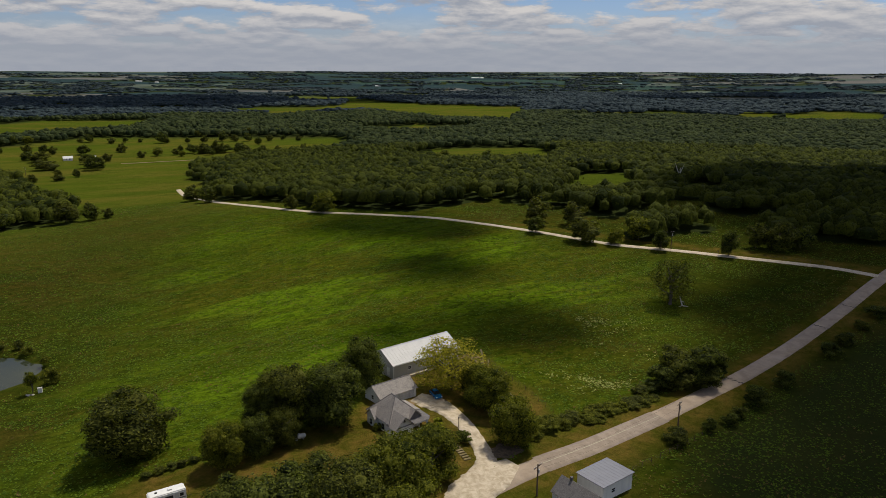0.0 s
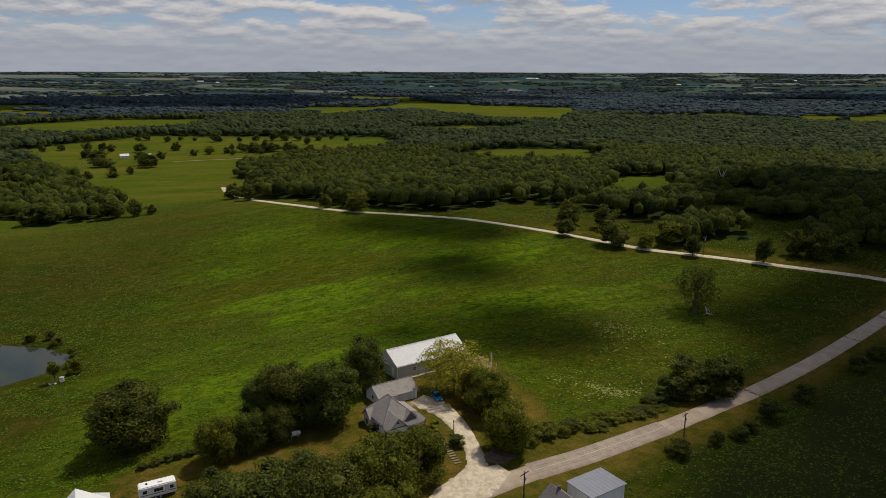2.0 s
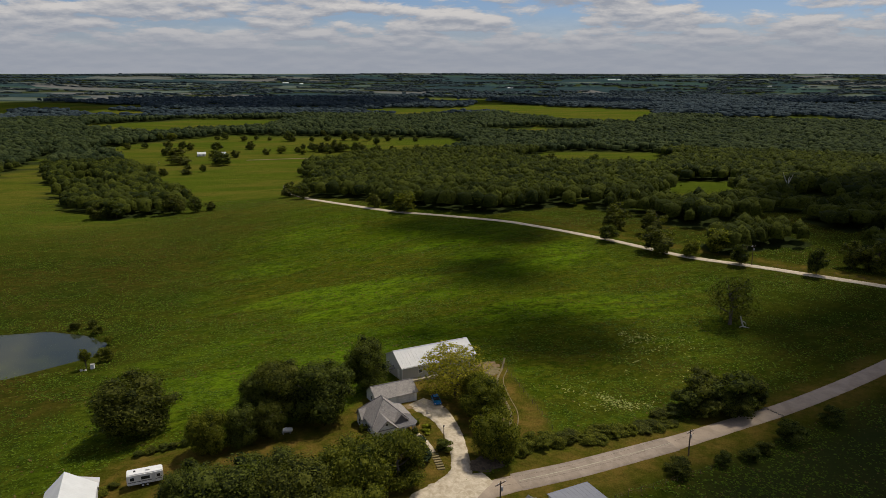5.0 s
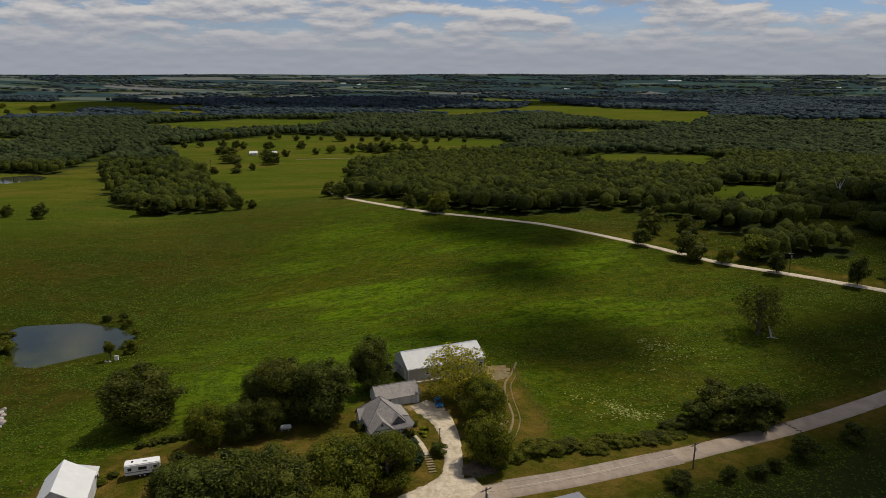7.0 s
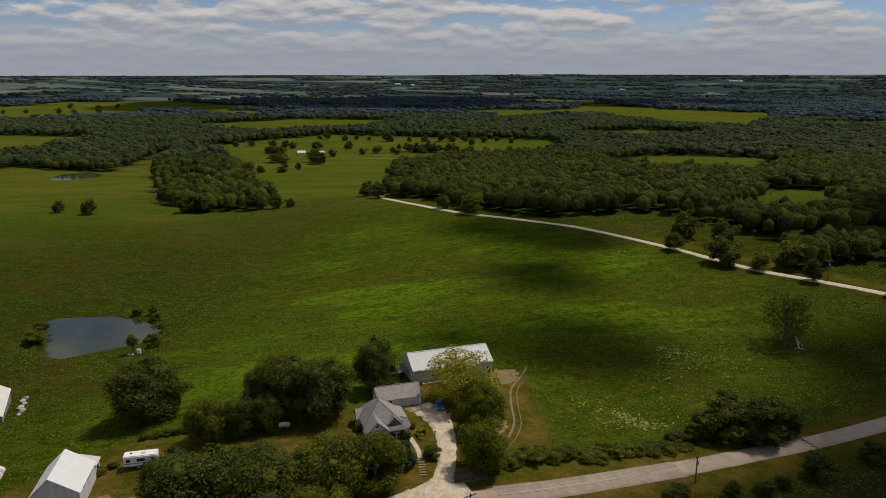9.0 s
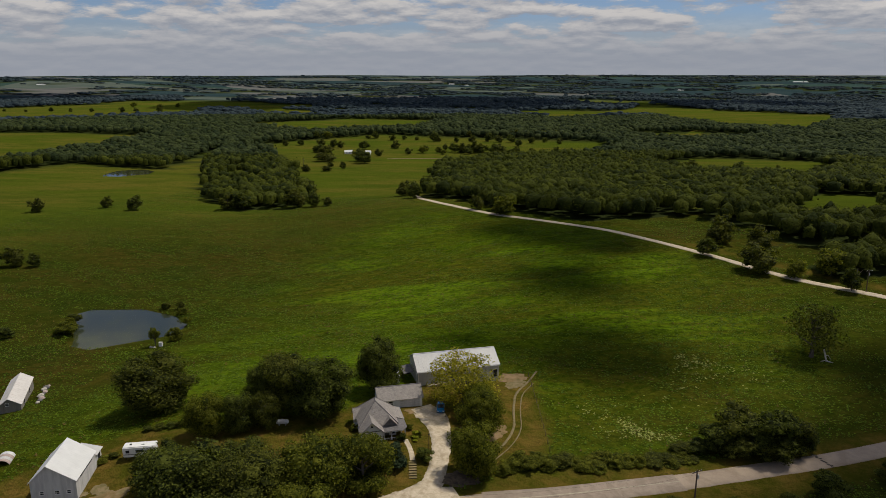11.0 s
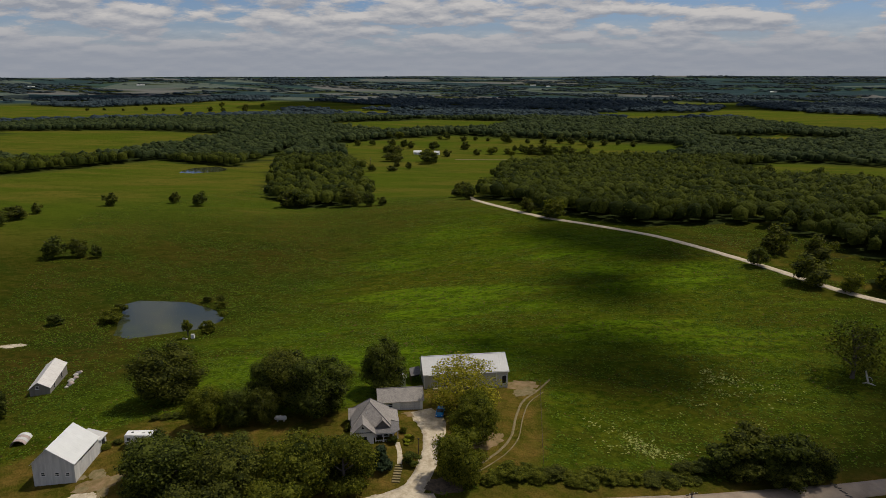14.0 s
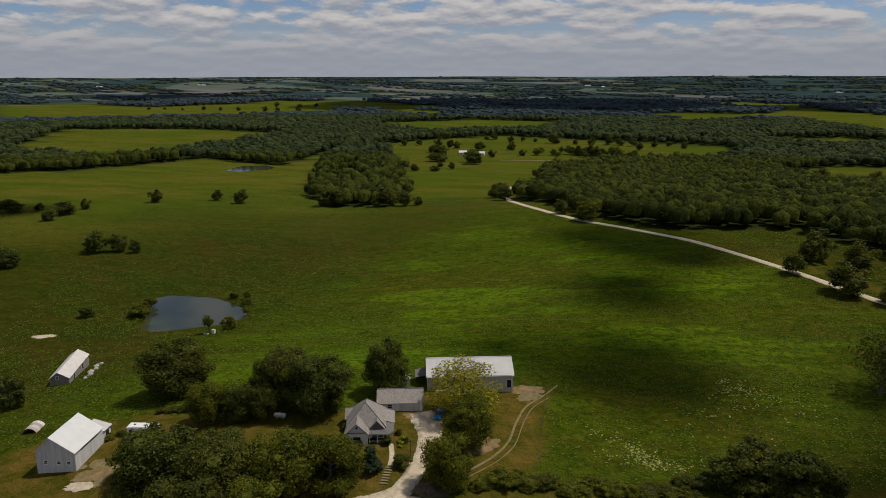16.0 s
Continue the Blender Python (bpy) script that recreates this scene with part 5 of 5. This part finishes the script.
# ---------------------------------------------------------------- old half-dead tree and its fallen limb
def gnarled_tree(x, y):
    t = thing("old_tree", pose(x, y, gz(x, y) - 0.1) @ Matrix.Diagonal((1.15, 1.15, 1.35, 1)), "old half-dead tree with thin foliage in the field", "tree")
    rng = random.Random(5)
    bm = tube([(0, 0, -0.4), (0.2, 0, 2.5), (-0.2, 0.2, 6), (-1.2, 0.4, 9.5)], [0.7, 0.5, 0.35, 0.12], 8)
    for k in range(11):
        z = rng.uniform(2.5, 8)
        a = rng.uniform(0, 6.28)
        e = rng.uniform(2.2, 4.6)
        p0 = Vector((-0.1 * z * 0.3, 0.03 * z, z))
        p1 = p0 + Vector((e * 0.55 * math.cos(a), e * 0.55 * math.sin(a), e * 0.25))
        p2 = p0 + Vector((e * math.cos(a + 0.3), e * math.sin(a + 0.3), e * 0.6))
        tube([p0, p1, p2], [0.2, 0.12, 0.03], 5, bm)
    part("trunk", bm, MAT_BARK, t)
    part("crown", crown_mesh("crown", 91, MAT_OAK, 13.5, 12, 34, 3000, 0.26, 0.14, 0.10), None, t)


gnarled_tree(77, 231)
_t = thing("fallen_limb", pose(80.2, 229.2, gz(80.2, 229.2)), "bleached fallen limb lying by the old tree", "log")
part("log", tube([(-0.4, 0.8, 3.4), (0, 0.4, 1.8), (0.5, 0, 0.3), (2.2, -0.8, 0.25)], [0.16, 0.24, 0.26, 0.1], 7), MAT_BONE, _t)
part("branch", tube([(0, 0.4, 1.7), (0.9, 0.8, 1.6), (1.5, 0.9, 0.6)], [0.14, 0.1, 0.05], 6), MAT_BONE, _t)
part("branch", tube([(0.5, 0, 0.4), (-0.9, -0.7, 0.2)], [0.14, 0.05], 6), MAT_BONE, _t)

_t = thing("dead_snag", pose(142, 428, gz(142, 428)), "bleached forked dead tree standing in the woods", "tree")
part("trunk", tube([(0, 0, -0.4), (0.2, 0, 6), (0.1, 0.1, 9)], [0.5, 0.42, 0.3], 7), MAT_BONE, _t)
for _dx, _dz in ((-3.0, 15.5), (2.4, 14.5), (0.6, 13.0)):
    part("limb", tube([(0.1, 0.1, 8.6), (_dx * 0.45, 0.2, 11.2), (_dx, 0.3, _dz)], [0.3, 0.22, 0.08], 6), MAT_BONE, _t)

# pump box and stones by the pond, junk beside the shed
_t = thing("pump_box", pose(-105.6, 173.6, gz(-105.6, 173.6), 0, 0, 20), "small white pump box on the pond bank", "box")
part("case", box(-0.5, 0.5, -0.4, 0.4, -0.1, 1.3), MAT_WHITE, _t)
part("lid", box(-0.56, 0.56, -0.46, 0.46, 1.3, 1.38), MAT_STEEL, _t)


def stone(x, y, r, mat, label, group):
    bm = bmesh.new()
    bmesh.ops.create_icosphere(bm, subdivisions=2, radius=r)
    for v in bm.verts:
        v.co *= 1 + 0.25 * noise.noise(v.co * 2 / r + Vector((x, y, 0)))
        v.co.z *= 0.6
    o = part("stone", bm, mat, None)
    o.location = (x, y, gz(x, y) + r * 0.3)
    tagged(o, label, "stone", group)


for _x, _y, _r in ((-107.6, 171.6, 0.5), (-106.6, 171.9, 0.4), (-108.4, 172.2, 0.35)):
    stone(_x, _y, _r, MAT_BONE, "pale stone on the pond bank", "stones by the pond")
for _k in range(9):
    _x, _y = -99.4 - _k * 1.2, 127.2 + _k * 1.2
    stone(_x + (_k % 3) * 0.4, _y, 0.55 + 0.12 * (_k % 4), (MAT_BONE, MAT_SHINGLE2, rust)[_k % 3], "rubble piled beside the stock shed", "rubble by the shed")


# ---------------------------------------------------------------- bare ground
def bare_patch(name, x, y, rx, ry, turn, mat, label):
    rng = random.Random(int(x * 7 + y))
    bm = bmesh.new()
    c = bm.verts.new((x, y, gz(x, y) + 0.1))
    rings = []
    for f in (0.33, 0.66, 0.9, 1.0):
        ring = []
        for k in range(22):
            a = 2 * math.pi * k / 22
            j = 1 + (rng.uniform(-0.28, 0.28) if f > 0.8 else 0)
            u, v = rx * f * j * math.cos(a), ry * f * j * math.sin(a)
            px, py = x + u * math.cos(turn) - v * math.sin(turn), y + u * math.sin(turn) + v * math.cos(turn)
            ring.append(bm.verts.new((px, py, gz(px, py) + (0.09 if f < 1 else -0.08))))
        rings.append(ring)
    for k in range(22):
        bm.faces.new((c, rings[0][k], rings[0][(k + 1) % 22]))
        for a, b in zip(rings, rings[1:]):
            bm.faces.new((a[k], b[k], b[(k + 1) % 22], a[(k + 1) % 22]))
    tagged(part(name, bm, mat, None), label, "bare ground", "", "structure")


MAT_SOIL = paving_mat("bare_brown_soil", (0.25, 0.165, 0.085), (0.13, 0.095, 0.03), 0.5)
bare_patch("soil_lot", 6.5, 180.5, 4.2, 3.0, 0.9, MAT_SOIL, "bare brown soil at the barn end")
bare_patch("soil_yard", -44.5, 99.5, 4.5, 2.6, 1.0, MAT_SOIL, "trampled brown soil before the timber barn")
bare_patch("gravel_yard", -43.6, 95.6, 3.6, 1.5, 0.6, MAT_GRAVEL, "scatter of pale gravel before the timber barn")
bare_patch("sand_patch", -153.5, 142.5, 4.2, 2.0, 0.6, MAT_GRAVEL, "small bare sandy scrape in the pasture")
bare_patch("soil_drive", -5.8, 151.6, 3.4, 1.6, 0.7, MAT_SOIL, "dark leaf-strewn soil before the garage")
bare_patch("road_patch", 13.2, 123.2, 1.6, 0.9, 0.8, MAT_PATCH, "dark tar patch in the road")

MAT_DARK_PATCH = paving_mat("dark_ground_patch", (0.060, 0.045, 0.032), (0.16, 0.115, 0.07), 1.4)
# dark soil at the tree's foot, with its leaf shade painted into the colour
bare_patch("leaf_litter", 13.0, 131.5, 4.6, 2.6, 0.75, MAT_DARK_PATCH, "dark soil with leaf shade painted in under the roadside tree")
bare_patch("litter_yard", -1.0, 150.2, 2.6, 1.4, 0.7, MAT_DARK_PATCH, "dark patch of ground before the garage")
bare_patch("sandy_scrape", 8.6, 177.0, 3.4, 2.0, 1.3, MAT_TRACK, "pale sandy scrape at the barn end")
bare_patch("worn_turf", 12.4, 150.0, 2.4, 5.0, -0.2, MAT_SOIL, "worn brown turf beside the wheel track")
for _x, _y, _r in ((-47.5, 101.5, 1.5), (-41.5, 98.2, 1.2), (-46.2, 97.0, 1.0), (-43.0, 102.5, 0.9), (-49.8, 99.4, 0.8)):
    bare_patch("worn_patch", _x, _y, _r * 1.4, _r, _x, MAT_TRACK, "small worn bare spot in the barnyard")

# tar joints across the road
for _x, _y in ((77.2, 176.0), (119, 213.2), (136.5, 229.6)):
    bm = bmesh.new()
    for k in range(14):
        f = -2.6 + 5.2 * k / 14
        px, py = _x - f * 0.7 + 0.25 * math.sin(k * 2.3), _y + f * 0.7 + 0.25 * math.sin(k * 1.7)
        slab([(px - 0.3, py - 0.16, gz(px, py) + 0.2), (px + 0.3, py - 0.1, gz(px, py) + 0.2), (px + 0.26, py + 0.18, gz(px, py) + 0.2), (px - 0.28, py + 0.14, gz(px, py) + 0.2)], 0.03, bm)
    tagged(part("road_joint", bm, MAT_CRACK, None), "broken dark tar joint across the road", "road marking", "", "structure")
strip("road_resurfaced", [(19.5, 127.3), (30, 135), (41, 144.5), (51, 153.1)], 5.3, 0.13, MAT_PATCH, "darker resurfaced stretch of asphalt road", "road", 1.5, 0.05)

# distant trees round the far farmstead and along field edges: x, y, width, height, kind
FAR_TREES = [(-379, 684, 30, 10, 0), (-331, 683, 26, 16, 1), (-345, 700, 22, 14, 0), (-408, 817, 20, 12, 1), (-375, 840, 16, 11, 0), (-332, 792, 13, 8, 0), (-320, 806, 14, 9, 2), (-303, 816, 12, 8, 0),
             (-273, 831, 26, 9, 0), (-253, 834, 26, 10, 1), (-238, 848, 22, 10, 0), (-234, 913, 14, 11, 1), (-321, 626, 9, 8, 1), (-325, 603, 14, 6, 0)]
YARD_TREES = [(-365, 735, 18, 12, 1), (-420, 745, 24, 12, 0), (-440, 760, 20, 11, 1), (-355, 760, 14, 9, 0),
             (-290, 800, 10, 7, 2), (-262, 812, 16, 9, 1), (-225, 820, 18, 9, 0), (-205, 800, 16, 10, 1), (-190, 830, 12, 8, 0), (-310, 850, 10, 8, 1), (-285, 870, 9, 7, 0), (-345, 640, 10, 6, 0)]
for _i, (_x, _y, _w, _h, _k) in enumerate(FAR_TREES + YARD_TREES):
    tree("farmstead_tree", _x, _y, _w * 0.8, _h, CR_FAR[_k], "distant rounded tree near the far farmstead", turn=_i * 61, trunk=_i % 3, group="far farmstead trees")
EDGE_TREES = [(-341, 1009, 11), (-317, 1013, 13), (-302, 1028, 10), (-276, 1025, 14), (-257, 1041, 12), (-238, 1042, 11), (-218, 1043, 13), (-532, 892, 14), (-519, 902, 13), (-340, 590, 9), (-350, 566, 10), (-1431, 1405, 16), (-1315, 1377, 15), (-1322, 1445, 14)]
for _i, (_x, _y, _w) in enumerate(EDGE_TREES):
    tree("hedgerow_tree", _x, _y, _w, _w * 0.85, CR_FAR[_i % 3], "distant hedgerow tree on a field edge", turn=_i * 47, trunk=_i % 3, group="hedgerow trees")


_rng = random.Random(12)
for (_x0, _y0), (_x1, _y1), _n in (((-480, 925), (-180, 965), 15), ((-330, 835), (-150, 812), 9), ((-520, 800), (-440, 820), 5), ((-1150, 1260), (-1650, 1130), 9), ((-60, 700), (100, 640), 6)):
    for _i in range(_n):
        _f = (_i + _rng.uniform(0.1, 0.9)) / _n
        _x, _y, _w = _x0 + (_x1 - _x0) * _f + _rng.uniform(-12, 12), _y0 + (_y1 - _y0) * _f + _rng.uniform(-9, 9), _rng.uniform(7, 15)
        tree("field_edge_tree", _x, _y, _w, _w * _rng.uniform(0.75, 1.05), CR_FAR[_i % 2], "distant dark tree in a broken hedgerow", turn=_i * 71, trunk=_i % 3, group="broken hedgerows")

# ---------------------------------------------------------------- rough meadow growth
def meadow(name, seed, n, size, mat, label, keep, lean=0.45, area=(-330, 200, 75, 430)):
    """Tufts of two crossed blades scattered over the pasture where keep allows."""
    rng = np.random.default_rng(seed)
    x, y = rng.uniform(area[0], area[1], n * 4), rng.uniform(area[2], area[3], n * 4)
    k = ~wooded(x, y) & ~inside(LAWN, x, y) & ~inside(VERGE, x, y) & ~inside(POND_A, x, y) & (y > 75 + 0.9 * np.maximum(0, np.abs(x + 10) - 90))
    k &= rng.uniform(0, 1, len(x)) < np.interp(np.hypot(x, y - 200), [150, 330], [1.0, 0.6])
    x, y = x[k], y[k]
    k = keep(x, y, rng)
    x, y = x[k][:n], y[k][:n]
    road = np.array(ROAD)
    near = np.full(len(x), 1e9)
    for (ax, ay), (bx, by) in zip(road[:-1], road[1:]):
        f = np.clip(((x - ax) * (bx - ax) + (y - ay) * (by - ay)) / ((bx - ax) ** 2 + (by - ay) ** 2), 0, 1)
        near = np.minimum(near, np.hypot(x - ax - f * (bx - ax), y - ay - f * (by - ay)))
    lane = np.array(LANE)
    for (ax, ay), (bx, by) in zip(lane[:-1], lane[1:]):
        f = np.clip(((x - ax) * (bx - ax) + (y - ay) * (by - ay)) / ((bx - ax) ** 2 + (by - ay) ** 2), 0, 1)
        near = np.minimum(near, 1.5 + np.hypot(x - ax - f * (bx - ax), y - ay - f * (by - ay)))
    x, y = x[near > 4], y[near > 4]
    p = np.stack([x, y, land(x, y)], 1)
    a = rng.uniform(0, 6.283, len(x))
    s = size * rng.uniform(0.5, 1.5, len(x))
    V, F = [], []
    for t in (0, 1.57):
        d = np.stack([np.cos(a + t), np.sin(a + t), np.zeros(len(a))], 1) * s[:, None]
        tip = np.stack([-np.sin(a + t), np.cos(a + t), rng.uniform(-0.15, lean, len(a))], 1) * s[:, None] * rng.uniform(0.5, 1.3, (len(a), 1))
        i = np.arange(len(x)) * 4 + sum(len(v) for v in V)
        q = p + (0, 0, 1) * s[:, None] * 0.15
        V.append(np.stack([q - d * 0.5, q + d * 0.5, q + d * 0.2 + tip, q - d * 0.3 + tip], 1).reshape(-1, 3))
        F.append(np.stack([i, i + 1, i + 2, i + 3], 1))
    tagged(new(name, mesh_np(name, np.concatenate(V), np.concatenate(F), mat)), label, "grass", "", "stuff")


MAT_TUFT = foliage("tall_pasture_grass", (0.042, 0.080, 0.003), (0.128, 0.180, 0.010), 0.42, (1.3, 1.3, 0.4), 0.03, 0.6)
MAT_DOCK = foliage("brown_dock_stalks", (0.060, 0.045, 0.010), (0.170, 0.120, 0.036), 0.3, (1.2, 1.0, 0.6), 0.03, 0.75)
meadow("pasture_grass", 3, 150000, 0.30, MAT_TUFT, "coarse uneven summer pasture grass", lambda x, y, r: lattice(x / 24, y / 9, 4) * 0.5 + lattice(x / 4, y / 3, 6) * 0.5 > r.uniform(0.25, 0.8, len(x)), 0.4)
meadow("dock_weeds", 7, 15000, 0.30, MAT_DOCK, "scattered browned dock and thistle stalks", lambda x, y, r: lattice(x / 30, y / 14, 14) * 0.6 + lattice(x / 5, y / 4, 16) * 0.4 > r.uniform(0.35, 0.85, len(x)), 0.8)
# drifts of flowering weeds: x, y, half lengths, weight
DRIFTS = [(41, 169.5, 10, 4, 1.0), (32, 165.5, 6, 3, 0.6), (48, 211, 5, 8, 0.9), (44, 216, 4, 5, 0.8), (40, 219, 5, 4, 0.6), (61, 211, 9, 9, 0.35), (29, 173, 8, 8, 0.35), (52, 190, 16, 16, 0.25), (-40, 290, 50, 24, 0.10)]


def flower_patches(x, y, r):
    d = np.full(len(x), 0.02)
    for cx, cy, rx, ry, weight in DRIFTS:
        d = np.maximum(d, weight * np.exp(-((x - cx) / rx) ** 2 - ((y - cy) / ry) ** 2))
    return d * lattice(x / 5, y / 4, 12) * (lattice(x / 1.9, y / 1.7, 13) > 0.42) > r.uniform(0.06, 0.6, len(x))


meadow("flowering_weeds", 5, 30000, 0.32, MAT_WEED, "pale flowering weeds in loose drifts", flower_patches, 0.6, (-90, 100, 148, 320))


# ---------------------------------------------------------------- unseen clouds, added to shade the land
def cloud(x, y, w, d, turn, seed, high=2300.0):
    """An unseen flat-based heap cloud, placed so that its shade falls down-sun on x, y."""
    rng = np.random.default_rng(seed)
    V, F, base = [], [], 0
    n = 26
    for k in range(n):
        a, q = rng.uniform(0, 6.283), math.sqrt(rng.uniform(0, 1))
        u, v = 0.5 * w * q * math.cos(a) * 0.8, 0.5 * d * q * math.sin(a) * 0.8
        r = min(w, d) * rng.uniform(0.16, 0.3) * (1.15 - 0.5 * q)
        c = np.array([u * math.cos(turn) - v * math.sin(turn), u * math.sin(turn) + v * math.cos(turn), 0])
        p = ICO2[0] * (1 + rng.uniform(-0.12, 0.12, (len(ICO2[0]), 1))) * r
        p[:, 2] = np.where(p[:, 2] < 0, p[:, 2] * 0.15, p[:, 2] * 0.5)
        V.append(p + c)
        F.append(ICO2[1] + base)
        base += len(p)
    V = np.concatenate(V)
    V[:, :2] -= V[:, :2].mean(axis=0)
    ob = new("cloud", mesh_np("cloud", V, np.concatenate(F), MAT_CLOUD, True))
    k = high / SUN_DIR.z
    ob.location = (x + SUN_DIR.x * k, y + SUN_DIR.y * k, high)
    tagged(ob, "unseen flat-based cloud added to shade the land", "cloud", "", "structure")


def vapour_mat():
    m = Mat("cloud_vapour", 1.0, 0, 0)
    m.color((0.9, 0.9, 0.9))
    m.leafy(0.5, (1.0, 1.0, 1.0))
    clear = m.n.new("ShaderNodeBsdfTransparent")
    thin = m.n.new("ShaderNodeMixShader")
    m.l.new(m.ramp(m.noise(0.03, 4, 0.6), 0.35, 0.65, 0.15, 0.6), thin.inputs[0])
    m.l.new(m.n["Material Output"].inputs[0].links[0].from_socket, thin.inputs[1])
    m.l.new(clear.outputs[0], thin.inputs[2])
    m.l.new(thin.outputs[0], m.n["Material Output"].inputs[0])
    return m.m


MAT_CLOUD = vapour_mat()
# ground to be shaded, dim sides of the view included: x, y, width, depth, turn
SHADES = [(15, 210, 88, 50, 0.2), (-2, 272, 62, 40, -0.5), (-15, 332, 118, 58, -0.45), (114, 238, 92, 56, 0.5), (168, 268, 90, 80, 0.5), (134, 138, 215, 150, 0.75), (-420, 236, 170, 60, 0.3),
          (262, 400, 380, 280, 0.4), (-900, 1850, 1500, 800, 0.6), (-150, 2100, 900, 460, 0.2), (1000, 2300, 1100, 520, 0.2), (-2200, 1700, 900, 500, 0.5)]
for _i, (_x, _y, _w, _d, _t) in enumerate(SHADES):
    cloud(_x, _y, _w, _d, _t, _i + 1)
